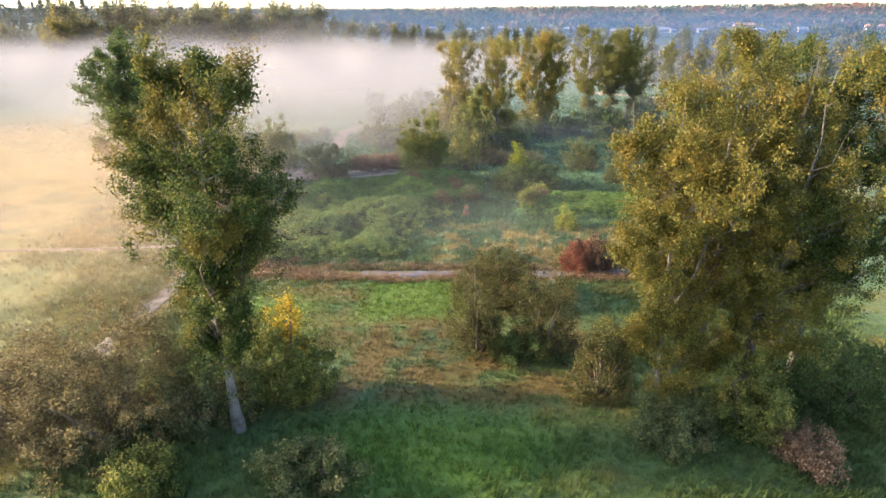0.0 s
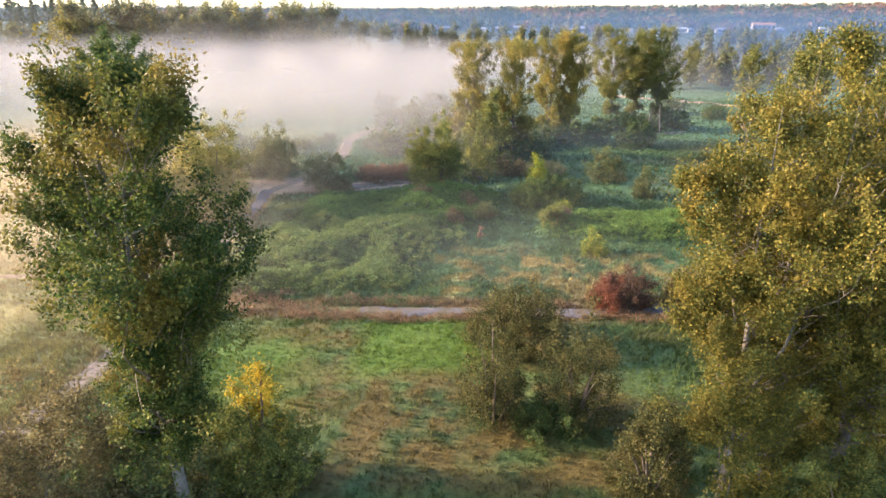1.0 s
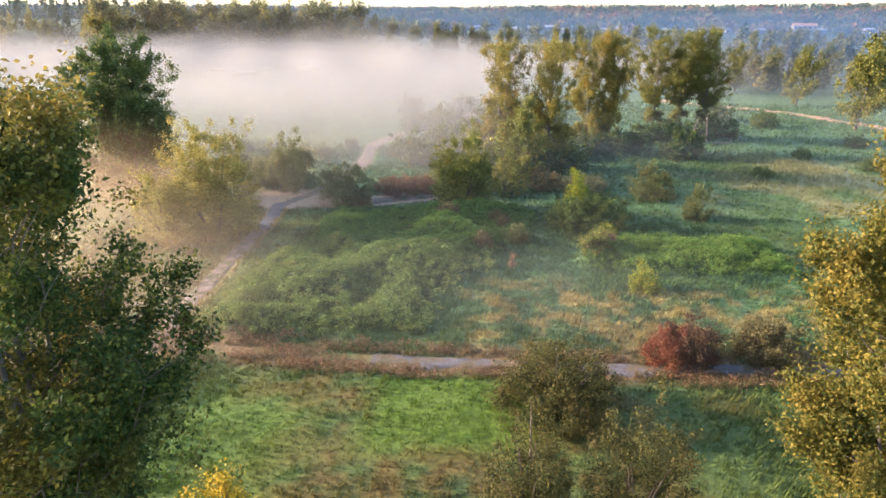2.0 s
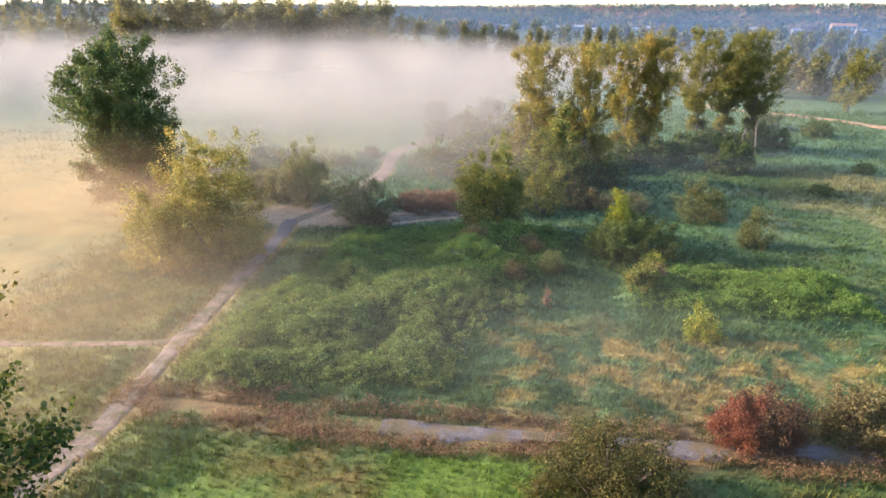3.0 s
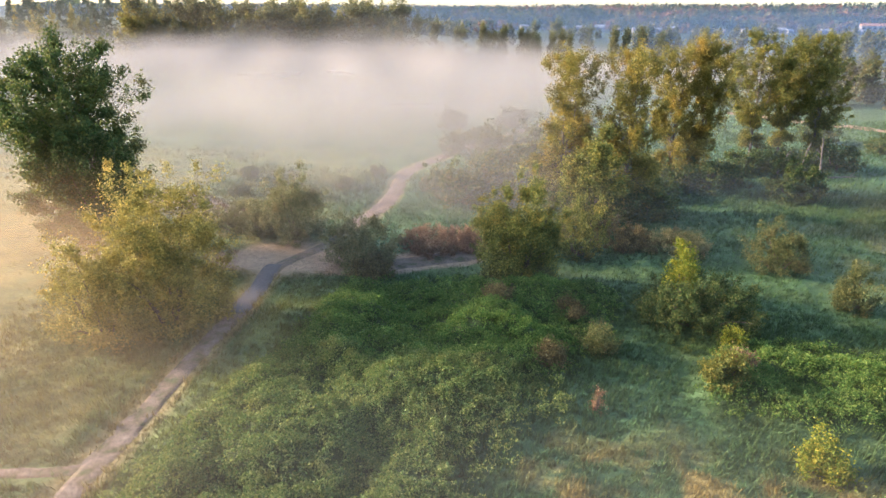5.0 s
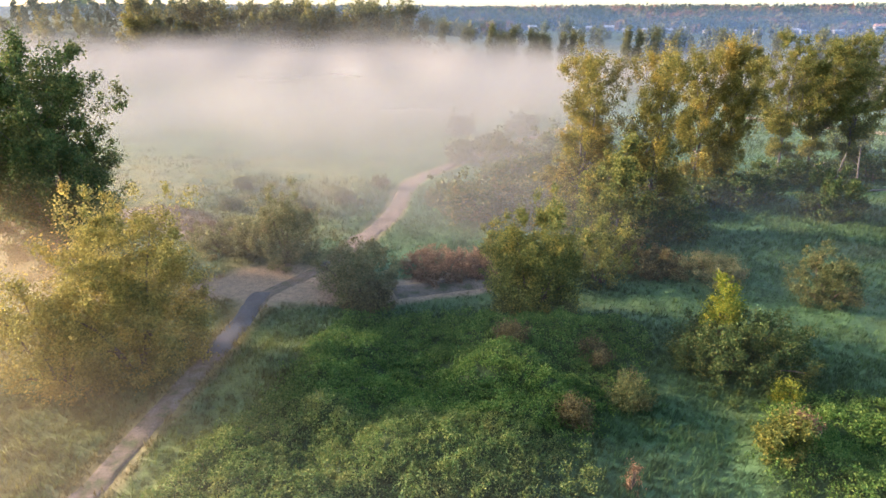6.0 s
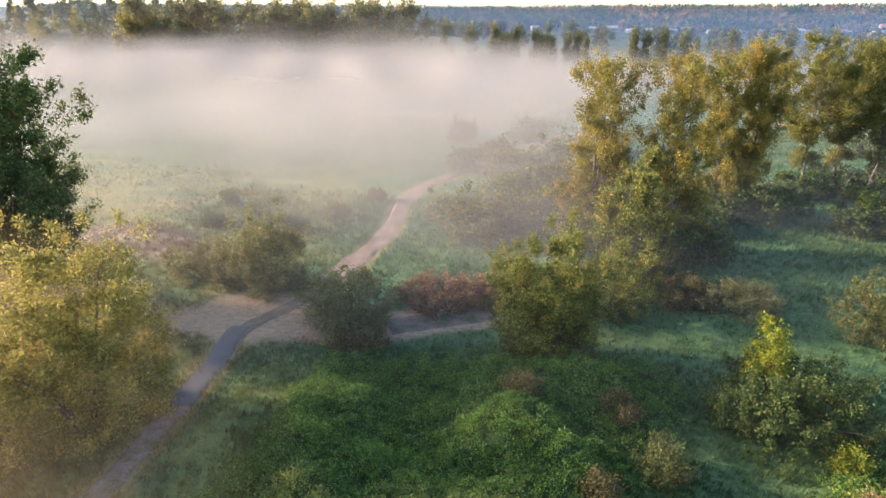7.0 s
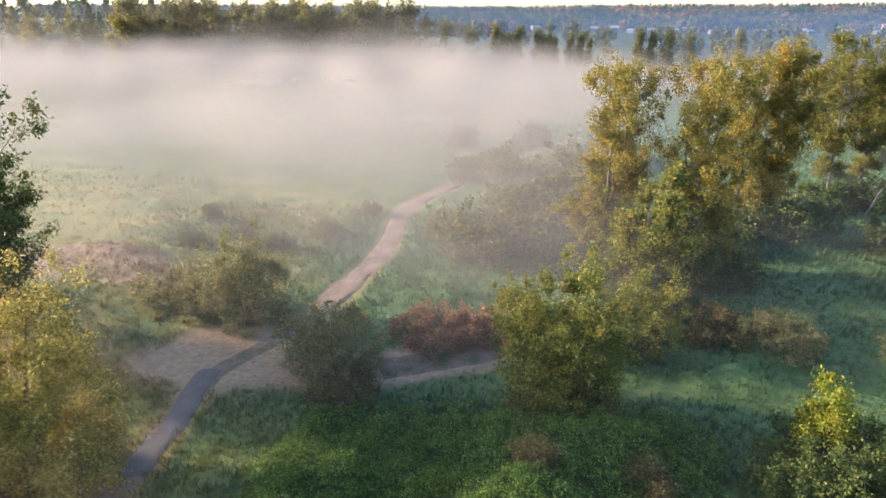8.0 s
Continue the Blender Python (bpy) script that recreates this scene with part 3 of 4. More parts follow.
def make_bush(name, seed, radius, height, leaf, label, clusters=110, per=120, spread=0.55, size=0.17, pointed=0.0, gaps=0.25, lobes=4, stems=9, category="bush", base=0.0):
    """A many-stemmed shrub with several rounded heads."""
    rng = np.random.default_rng(seed)
    root = new(name)
    heads = [(0.0, 0.0, 1.0, 1.0)]
    for k in range(lobes):
        a = k * 2 * math.pi / max(lobes, 1) + rng.uniform(-0.5, 0.5)
        heads.append((0.5 * radius * math.cos(a), 0.5 * radius * math.sin(a), rng.uniform(0.52, 0.66), rng.uniform(0.6, 0.95)))
    c = []
    for hx, hy, hr, hh in heads:
        n = int(clusters * hr / sum(h[2] for h in heads) * 1.9)
        z = rng.uniform(base, 1, n)
        phi = rng.uniform(0, 2 * np.pi, n)
        prof = (1 - pointed) * np.sqrt(np.clip(1 - (np.abs(z - 0.42) / 0.6) ** 2, 0.02, 1)) + pointed * (1 - z) ** 0.75
        r = hr * radius * prof * rng.uniform(0.45, 1.0, n) ** 0.5 * (0.8 + 0.4 * noise3(np.cos(phi) * 2, np.sin(phi) * 2, z * 3, seed))
        c.append(np.stack([hx + r * np.cos(phi), hy + r * np.sin(phi), z * height * hh], 1))
    c = np.concatenate(c)
    c = c[rng.permutation(len(c))]
    c = c[noise3(c[:, 0] / 1.1, c[:, 1] / 1.1, c[:, 2] / 1.1, seed + 5) > gaps][:clusters]
    shoot = rng.random(len(c)) < 0.2
    c[shoot] *= rng.uniform(1.05, 1.28, (shoot.sum(), 1))
    c[:, 2] *= 0.86 + 0.28 * noise3(c[:, 0] / (0.35 * radius), c[:, 1] / (0.35 * radius), 0, seed + 9)
    wood = Pile()
    for i in range(stems):
        tip = c[i % len(c)]
        foot = np.array([tip[0] * 0.18, tip[1] * 0.18, -0.25])
        s = np.linspace(0, 1, 5)[:, None]
        line = foot + (tip - foot) * s + np.array([0, 0, 0.12 * height]) * np.sin(s * np.pi)
        wood.add(*tube(line, 0.02 + (0.03 + 0.009 * height) * (1 - s[:, 0]), 5))
    part("branchwork", wood.mesh(name + "_stems", [M_STEM], True), root)
    sway = c / (np.linalg.norm(c, axis=1)[:, None] + 0.3) * [0.8, 0.8, 0.3] + np.array([0, 0, 0.8]) + 0.4 * rng.normal(size=c.shape)
    sway /= np.linalg.norm(sway, axis=1)[:, None]
    v, f = leaves_at(rng, c, per, spread * rng.uniform(0.6, 1.3, len(c)), size, 0.9, 0.1, sway)
    v[:, 2] = np.maximum(v[:, 2], 0.02)
    part("foliage", mesh_of(name + "_foliage", v, f, [leaf]), root)
    return tagged(root, label, category)


def put(ob, x, y, turn=0.0, sink=0.05):
    ob.matrix_basis = pose(x, y, float(ground_z(x, y)) - sink, 0, 0, turn)
    return ob


def again(ob, x, y, turn=0.0, scale=1.0, sink=0.05, stretch=1.0):
    c = copy_thing(ob, pose(x, y, float(ground_z(x, y)) - sink, 0, 0, turn))
    c.scale = (scale, scale, scale * stretch)
    return c


BROAD = [(0.27, 2.6), (0.35, 3.4), (0.46, 3.8), (0.6, 5.8), (0.74, 7.2), (0.88, 5.0), (1.0, 1.5)]
TALL = [(0.16, 3.2), (0.3, 5.0), (0.45, 6.2), (0.6, 7.2), (0.75, 7.0), (0.9, 5.2), (1.0, 2.0)]
FULL = [(0.08, 2.2), (0.25, 3.6), (0.45, 5.0), (0.65, 5.6), (0.85, 4.6), (1.0, 1.6)]

# the tall cottonwoods that the way passes between
put(make_tree("cottonwood_tree", 11, 26.2, BROAD, (-1.9, 0.4), 0.36, 1900, 125, 0.62, 0.15, M_LEAF_GREEN, limbs=40, boughs=130, leaders=3, squeeze=0.76, gap=0.37, label="tall cottonwood with green and yellowing leaves, pale leaning trunk"), -14.6, 35.8)
put(make_tree("cottonwood_tree", 12, 24.0, FULL, (-1.0, 0.0), 0.24, 1300, 125, 0.62, 0.145, M_LEAF_GOLD, limbs=34, boughs=90, leaders=3, squeeze=0.85, label="slender cottonwood with golden olive leaves reaching near the ground"), 15.2, 39.4)
put(make_tree("cottonwood_tree", 13, 26.4, FULL, (0.4, 0.2), 0.30, 1300, 125, 0.62, 0.145, M_LEAF_GOLD, limbs=34, boughs=90, leaders=3, squeeze=0.85, label="tall cottonwood with golden green leaves in a dense clump"), 18.8, 41.6)
put(make_tree("cottonwood_tree", 14, 26.6, TALL, (1.2, 0.4), 0.38, 1300, 125, 0.62, 0.145, M_LEAF_GOLD, limbs=34, boughs=90, leaders=4, squeeze=0.85, label="tall cottonwood with forked pale trunk and yellow-green leaves"), 22.2, 40.8)
put(make_tree("cottonwood_tree", 15, 26.8, TALL, (0.4, 0.8), 0.34, 1300, 125, 0.62, 0.145, M_LEAF_GREEN, limbs=34, boughs=90, leaders=3, squeeze=0.85, label="broad green cottonwood at the edge of the clump"), 27.0, 43.0)

# the tall tree in the mist west of the track
put(make_tree("poplar_tree", 23, 25.0, [(0.05, 6.0), (0.2, 7.4), (0.4, 8.6), (0.6, 9.0), (0.76, 7.4), (0.9, 4.6), (1.0, 1.6)], (-1.2, 0), 0.42, 1500, 80, 0.8, 0.27,
              M_LEAF_DARK, limbs=26, leaders=3, boughs=150, gap=0.2, squeeze=0.8, label="broad dark green poplar with two tops standing in mist"), -54.6, 108)

# the group of cottonwoods in the middle distance
GROUP = [(0.03, 5.4), (0.2, 5.6), (0.36, 4.0), (0.55, 4.6), (0.74, 5.6), (0.9, 4.8), (1.0, 2.2)]
HIGH = [(0.10, 1.8), (0.28, 2.6), (0.42, 3.8), (0.55, 5.2), (0.74, 6.4), (0.9, 5.4), (1.0, 2.4)]
far_a = make_tree("cottonwood_tree", 31, 24.0, GROUP, (0.6, 0), 0.26, 800, 84, 0.66, 0.21, M_LEAF_AMBER, boughs=80, limbs=26, leaders=2, gap=0.30, squeeze=0.8, label="tall open cottonwood with golden leaves and pale trunk")
put(far_a, 24, 156, 250)
far_c = make_tree("cottonwood_tree", 36, 23.5, GROUP, (-0.8, 0), 0.26, 700, 84, 0.66, 0.21, M_LEAF_AMBER, boughs=70, limbs=26, leaders=3, gap=0.30, squeeze=0.8, label="tall feathery cottonwood with thin golden crown")
put(far_c, 0.6, 137)
far_b = make_tree("cottonwood_tree", 32, 24.5, HIGH, (1.0, 0), 0.26, 620, 84, 0.66, 0.22, M_LEAF_OLIVE, boughs=66, limbs=26, leaders=3, gap=0.30, squeeze=0.8, label="tall cottonwood with high olive-green crown above thin trunks")
put(far_b, 48, 172)
again(far_c, 18.8, 154, 150, 1.02)
again(far_c, 9.2, 135, 215, 1.03)
again(far_b, 36.8, 170, 120, 1.0)
again(far_b, 43.5, 175, 220, 0.98)
put(make_tree("cottonwood_tree", 33, 13.5, [(0.02, 3.4), (0.3, 5.4), (0.6, 5.2), (0.85, 3.4), (1.0, 1.0)], (0, 0), 0.2, 300, 120, 0.8, 0.26, M_LEAF_WILLOW,
              limbs=8, label="young leafy cottonwood, olive-gold, leafy to the ground"), 4.6, 126.5)

# shrubs near the start
def bush(seed, x, y, r, h, leaf, label, **kw):
    return put(make_bush("bush", seed, r, h, leaf, label, **kw), x, y, 0, 0.1)


bush(101, -22.5, 34.5, 5.2, 8.2, M_LEAF_BROWN, "large dark brown-leaved thicket under the cottonwood", clusters=300, per=100, spread=0.7)
bush(102, -29.5, 35.5, 4.2, 6.4, M_LEAF_BROWN, "dusky brown thicket catching sun on its edge", clusters=220, per=100, spread=0.65)
bush(103, -17.0, 37.5, 3.6, 6.0, M_LEAF_BUSH, "dark green shrub at the foot of the cottonwood", clusters=180, per=100, spread=0.65)
bush(104, -18.6, 29.8, 2.2, 2.6, M_LEAF_WILLOW, "low pale green shrub in shade", clusters=80)
bush(105, -11.9, 39.8, 2.7, 6.6, M_LEAF_WILLOW, "rounded olive shrub beside a pale trunk", clusters=170)
bush(106, -12.0, 40.2, 1.7, 7.2, M_LEAF_GOLDEN, "shrub with a bright yellow-orange head", clusters=22, base=0.86)
bush(107, 4.8, 58.2, 3.8, 4.6, M_LEAF_HEDGE, "wide twiggy olive-brown shrub beside the old path", pointed=0.0, clusters=330, per=110, spread=0.6, size=0.13, gaps=0.15, stems=26)
bush(108, 2.3, 47.2, 2.2, 6.6, M_LEAF_HEDGE, "upright olive shrub with browning tips", clusters=190, per=100, size=0.12, stems=16)
bush(109, 8.0, 47.2, 2.7, 7.4, M_LEAF_HEDGE, "tall dense olive-green shrub", clusters=220, per=100, size=0.12, stems=16)
bush(110, 5.9, 46.0, 2.2, 2.0, M_LEAF_DARK, "low dark shrub between taller ones", clusters=110, size=0.12, stems=16)
bush(111, 11.6, 41.0, 2.5, 6.4, M_LEAF_HEDGE, "pointed olive-green shrub at the edge of the clump", clusters=170, pointed=0.8, size=0.12, stems=16)
bush(112, 28.5, 39.6, 4.2, 5.6, M_LEAF_DARK, "broad dark green shrub under the trees", clusters=200, per=100, spread=0.65)
bush(113, 21.0, 37.0, 2.4, 5.0, M_LEAF_WILLOW, "leafy sapling clump under the cottonwoods", clusters=140)
bush(114, 15.5, 35.5, 2.6, 2.6, M_LEAF_BUSH, "low green scrub below the cottonwoods", clusters=110)
bush(115, 23.4, 33.6, 2.0, 1.6, M_LEAF_RUST, "low orange-brown scrub in shade", clusters=60)
bush(116, -8.4, 31.0, 2.6, 2.2, M_LEAF_BUSH, "low green scrub in the shade", clusters=90)
bush(117, 14.2, 65.8, 1.55, 3.4, M_LEAF_RED, "bush with red autumn leaves beside the old path", clusters=130, per=120, size=0.115, spread=0.5)
bush(118, 16.2, 66.2, 2.3, 4.0, M_LEAF_MAROON, "dark red-brown bush beside the old path", clusters=130, per=110, size=0.13)
bush(119, 22.6, 67.2, 2.6, 3.2, M_LEAF_BROWN, "brown-olive bush beside the old path", clusters=110, size=0.18)

# shrubs in the middle meadow
bush(121, 12.4, 100.6, 5.2, 4.6, M_LEAF_DARK, "broad dark green shrub in the meadow", clusters=300, per=120)
bush(122, 10.8, 102.4, 1.5, 7.0, M_LEAF_LIME, "small upright tree with bright lime leaves", clusters=60, base=0.55)
bush(123, 24.5, 116.5, 3.4, 5.0, M_LEAF_BUSH, "spreading green shrub in the meadow", clusters=130)
bush(124, 28.6, 106.8, 2.0, 4.0, M_LEAF_BUSH, "small conical dark shrub in the meadow", clusters=80, pointed=0.5)
bush(125, 11.5, 88.6, 1.5, 2.4, M_LEAF_WILLOW, "small shrub with yellow leaf tips", clusters=60)
bush(126, 15.8, 80.6, 1.3, 2.3, M_LEAF_LIME, "low clump of yellow-green weeds", clusters=50)
bush(127, 37.4, 148.5, 4.0, 6.2, M_LEAF_DARK, "dark rounded shrub in the far meadow", clusters=140, size=0.3)
bush(128, -4.6, 106.6, 3.8, 10.8, M_LEAF_WILLOW, "dense egg-shaped willow with sunlit yellowish side", clusters=460, per=130, spread=0.7, size=0.18, gaps=0.15, lobes=5)
bush(129, 2.2, 117.0, 3.0, 6.4, M_LEAF_WILLOW, "pale olive shrub with upright shoots", clusters=140)
bush(130, -8.0, 115.5, 2.2, 6.0, M_LEAF_WILLOW, "shrub half hidden behind the willow", clusters=110)
bush(131, -35.6, 92.4, 5.2, 13.4, M_LEAF_SUN_TONED, "large sunlit yellow-green tree-like shrub beside the track", clusters=430, per=130, spread=0.8, size=0.19, lobes=6)
bush(132, -39.8, 88.5, 3.6, 8.0, M_LEAF_SUN_TONED, "sunlit shrub in warm mist", clusters=180, per=100, spread=0.8)
bush(133, -32.8, 115.6, 3.5, 8.4, M_LEAF_MIST_PALE, "rounded dark bush at the track junction", clusters=230, per=100, spread=0.6)
bush(134, -37.6, 117.5, 2.8, 4.4, M_LEAF_MIST_PALE, "low bush at the track junction", clusters=120)
bush(135, -22.6, 109.2, 3.7, 5.8, M_LEAF_MIST_PALE, "dark green bush beside the sandy patch", clusters=240, per=100, spread=0.55)
bush(136, -20.2, 105.6, 2.2, 2.4, M_LEAF_BROWN, "low browning bush beside the track", clusters=80)
bush(137, -15.0, 116.0, 4.2, 2.2, M_LEAF_RUST, "low rusty brown scrub", clusters=150)
bush(138, -10.0, 117.5, 3.0, 2.2, M_LEAF_RUST, "low rusty brown scrub", clusters=100)
bush(139, 8.5, 121.5, 4.0, 2.4, M_LEAF_BROWN, "low brownish hedge of scrub", clusters=140)
bush(140, 14.0, 120.0, 3.6, 2.2, M_LEAF_MIST_PALE, "low green scrub in the meadow", clusters=110)
bush(141, -42.0, 118.0, 3.6, 3.6, M_LEAF_MIST_PALE, "low bush in the mist", clusters=110)
bush(142, 1.0, 127.0, 3.0, 5.5, M_LEAF_BUSH, "bush at the foot of the cottonwoods", clusters=120)

# rank weeds and scrub along the brambles
bush(161, 2.7, 93.6, 1.5, 1.9, M_LEAF_BUSH, "low rank scrub beside the brambles", clusters=67, size=0.12)
bush(162, 0.4, 98.7, 1.3, 1.5, M_LEAF_BROWN, "low browning scrub beside the brambles", clusters=62, size=0.12)
bush(163, -2.4, 104.1, 1.4, 1.4, M_LEAF_BUSH, "low rank scrub beside the brambles", clusters=65, size=0.12)
bush(164, -1.4, 90.1, 1.0, 1.6, M_LEAF_BROWN, "small browning weed clump at the bramble edge", clusters=55, size=0.12)
bush(166, 14.2, 95.7, 0.8, 1.9, M_LEAF_LIME, "yellowing weed clump in the wet grass", clusters=50, size=0.12)
bush(167, 13.4, 90.4, 0.6, 1.3, M_LEAF_RUST, "dry tawny dock plant in the wet grass", clusters=45, size=0.12)
bush(168, -6.3, 98.4, 1.2, 1.4, M_LEAF_BROWN, "low browning scrub beside the brambles", clusters=60, size=0.12)
bush(170, 2.0, 84.6, 0.4, 1.9, M_LEAF_RUST, "tall dry rusty dock plant", clusters=14, per=60, spread=0.35, size=0.1)

far_bush = make_bush("bush", 150, 4.2, 5.2, M_LEAF_BUSH, "misty brownish green bush in the fog", clusters=110, per=46, spread=0.75, size=0.40)
put(far_bush, -14.5, 136)
tagged(far_bush, group="misty bushes")
green_bush = make_bush("bush", 151, 3.8, 4.8, M_LEAF_DARK, "dark green bush below the cottonwoods", clusters=110, per=46, spread=0.7, size=0.38)
put(green_bush, 8, 132)
tagged(green_bush, group="undergrowth bushes")
for i, (x, y, s) in enumerate([(-9.5, 139, 1.05), (-18, 141, 0.8), (-11, 150, 0.9), (-4, 152, 1.2), (2, 156, 1.3), (-12, 166, 1.1), (-2, 168, 1.3),
                               (-20, 172, 0.8), (-14, 178, 0.9), (-38, 134, 0.42), (-44, 137, 0.38), (-49, 133, 0.36), (-34, 140, 0.36), (-52, 144, 0.36), (-31, 150, 0.34),
                               (-25, 200, 0.9), (-10, 205, 0.9), (5, 190, 1.0), (-62, 116, 0.8)]):
    again(far_bush, x, y, i * 73, s)
for i, (x, y, s) in enumerate([(13, 134, 1.0), (19, 150, 1.0), (24, 151, 1.1), (29, 155, 0.9), (34, 165, 1.0), (40, 168, 1.0), (46, 169, 1.0), (53, 172, 1.1), (62, 150, 0.5),
                               (70, 140, 0.5), (48, 134, 0.45), (80, 165, 0.6), (66, 120, 0.4), (90, 150, 0.6), (70, 190, 0.9), (60, 200, 1.1), (0, 141, 0.9), (16, 144, 0.8)]):
    again(green_bush, x, y, i * 61, s, stretch=0.85)

# trees across the far meadow and the wood beyond the fog
wood_a = make_tree("woodland_tree", 41, 25, [(0.02, 5.0), (0.3, 6.2), (0.6, 6.2), (0.85, 4.2), (1.0, 1.0)], (0, 0), 0.3, 90, 27, 1.9, 0.95, M_LEAF_WOOD, limbs=4, boughs=20,
                   gap=0.12, label="dark green tree of the wood beyond the fog", twigs=False)
wood_b = make_tree("woodland_tree", 42, 24, [(0.02, 5.0), (0.35, 6.0), (0.65, 5.6), (0.85, 3.8), (1.0, 1.0)], (0, 0), 0.3, 90, 27, 1.9, 0.95, M_LEAF_SUN_TONED, limbs=4, boughs=20,
                   gap=0.12, label="yellowing tree of the wood beyond the fog", twigs=False)
poplar = make_tree("lombardy_poplar", 43, 22, [(0.06, 1.2), (0.3, 1.9), (0.6, 1.8), (0.85, 1.2), (1.0, 0.3)], (0, 0), 0.25, 130, 34, 1.7, 0.62, M_LEAF_WOOD, limbs=3, boughs=44,
                   gap=0.12, label="narrow columnar poplar rising from the fog", twigs=False)
put(wood_a, -170, 425)
put(wood_b, -150, 415)
put(poplar, -34, 377)
for t, g in ((wood_a, "wood beyond the fog"), (wood_b, "wood beyond the fog"), (poplar, "row of poplars")):
    tagged(t, group=g)
rw = np.random.default_rng(5)
for i in range(84):
    f = i / 83
    x, y = -84 - 152 * f + rw.uniform(-6, 6), 432 - 40 * f + rw.uniform(-14, 16)
    again((wood_a, wood_b, wood_a)[i % 3], x, y, rw.uniform(0, 360), rw.uniform(0.85, 1.42), 0.3)
for x, y, s in ((-66, 425, 0.95), (-50, 420, 0.8), (-102, 470, 0.8), (-10, 520, 0.9), (6, 520, 0.95), (30, 540, 0.8)):
    again(wood_a, x, y, x * 7, s, 0.3)
for x, y, s in ((-31, 376, 0.84), (-28, 375, 0.86), (-23.6, 375, 0.98), (-25.5, 381, 0.8), (-14.4, 375, 0.92), (-11.5, 374, 0.84), (-6, 375, 0.8), (-8.6, 378, 0.84), (1, 374, 0.86),
                (5.5, 374, 0.9), (9, 370, 0.8), (28, 345, 1.0), (33, 345, 0.95), (39, 343, 1.0), (47, 340, 0.9), (64, 335, 1.0), (84, 330, 0.95), (98, 325, 1.0), (112, 318, 0.95)):
    again(poplar, x, y, x * 11, s, 0.2)
meadow_tree = make_tree("meadow_tree", 45, 23, [(0.12, 2.6), (0.35, 4.4), (0.6, 5.4), (0.85, 4.0), (1.0, 1.0)], (0.5, 0), 0.3, 190, 40, 1.2, 0.6, M_LEAF_OLIVE, limbs=8,
                        boughs=46, gap=0.12, label="olive-brown tree standing in the hazy far meadow", twigs=False)
put(meadow_tree, 92, 188)
tagged(meadow_tree, group="far meadow trees")
for i, (x, y, s) in enumerate([(98, 236, 0.8), (118, 228, 0.72), (76, 272, 0.75), (128, 250, 0.8), (142, 232, 0.7), (66, 290, 0.7), (160, 240, 0.75), (122, 176, 0.62),
                               (92, 276, 0.75), (150, 210, 0.7), (175, 260, 0.75), (114, 300, 0.7), (140, 310, 0.75)]):
    again(meadow_tree, x, y, i * 57, s, 0.3)


# conifers on the rise behind the wood
def make_conifer(seed, height, label):
    rng = np.random.default_rng(seed)
    root = new("conifer")
    part("trunk", mesh_of("conifer_trunk", *tube([(0, 0, -0.3), (0, 0, height * 0.5), (0, 0, height * 0.97)], [0.4, 0.25, 0.05], 6), [M_STEM], True), root)
    u = rng.uniform(0.12, 1, 90)
    phi = rng.uniform(0, 6.28, 90)
    r = height * 0.30 * (1 - u) ** 0.8 * rng.uniform(0.3, 1.1, 90)
    c = np.stack([r * np.cos(phi), r * np.sin(phi), u * height - 0.25 * r], 1)
    part("crown", mesh_of("conifer_crown", *leaves_at(rng, c, 26, 1.4, 0.9, 0.5, 0.6), [M_CONIFER]), root)
    return tagged(root, label, "tree", "conifers on the rise")


conifer = make_conifer(61, 31, "dark conifer on the hazy rise")
put(conifer, -262, 470)
for i in range(34):
    x, y = rw.uniform(-430, -205), rw.uniform(455, 600)
    again(conifer, x, y, i * 40, rw.uniform(0.6, 1.1), 0.3)
for i in range(34):
    x, y = rw.uniform(-420, -215), rw.uniform(400, 560)
    again((wood_a, wood_b)[i % 2], x, y, i * 50, rw.uniform(0.5, 0.85), 0.3)


# ---- the valley floor and its wooded side ----
floor_tree = make_tree("valley_tree", 44, 17, [(0.05, 3.4), (0.35, 4.8), (0.65, 4.6), (0.88, 2.8), (1.0, 0.8)], (0, 0), 0.3, 36, 15, 2.2, 1.9, M_LEAF_WOOD, limbs=1,
                       boughs=16, gap=0.12, label="hazy tree on the valley floor", twigs=False)
put(floor_tree, 60, 470)
tagged(floor_tree, group="valley floor trees")
rf = np.random.default_rng(77)
for i in range(190):
    y = 470 + 480 * rf.random() ** 1.2
    x = -0.25 * y + rf.random() * 1.25 * y
    if float(noise3(x / 70, y / 110, 0, 79)) < 0.36 or (abs(x) < 90 and y < 520):
        continue
    again(floor_tree, x, y, rf.uniform(0, 360), rf.uniform(0.5, 1.05), 0.3)

for i in range(150):
    y = 245 + 230 * rf.random()
    x = 0.16 * y + 30 + rf.random() * 0.95 * y
    if float(noise3(x / 45, y / 60, 0, 83)) < 0.34 or line_distance(x, y, RIGHT_ROAD) < 9:
        continue
    again(floor_tree, x, y, rf.uniform(0, 360), rf.uniform(0.35, 0.8), 0.3)


TOWN = [(150, 1180), (120, 1210), (185, 1190), (215, 1230), (250, 1200), (60, 1220), (300, 1240), (330, 1210), (395, 1240), (420, 1270), (470, 1250), (30, 1260), (-40, 1260), (95, 1260),
        (540, 1290), (600, 1300), (265, 1260), (510, 1230), (700, 1330)]
LONG_BUILDINGS = [(640, 1460), (905, 1420)]


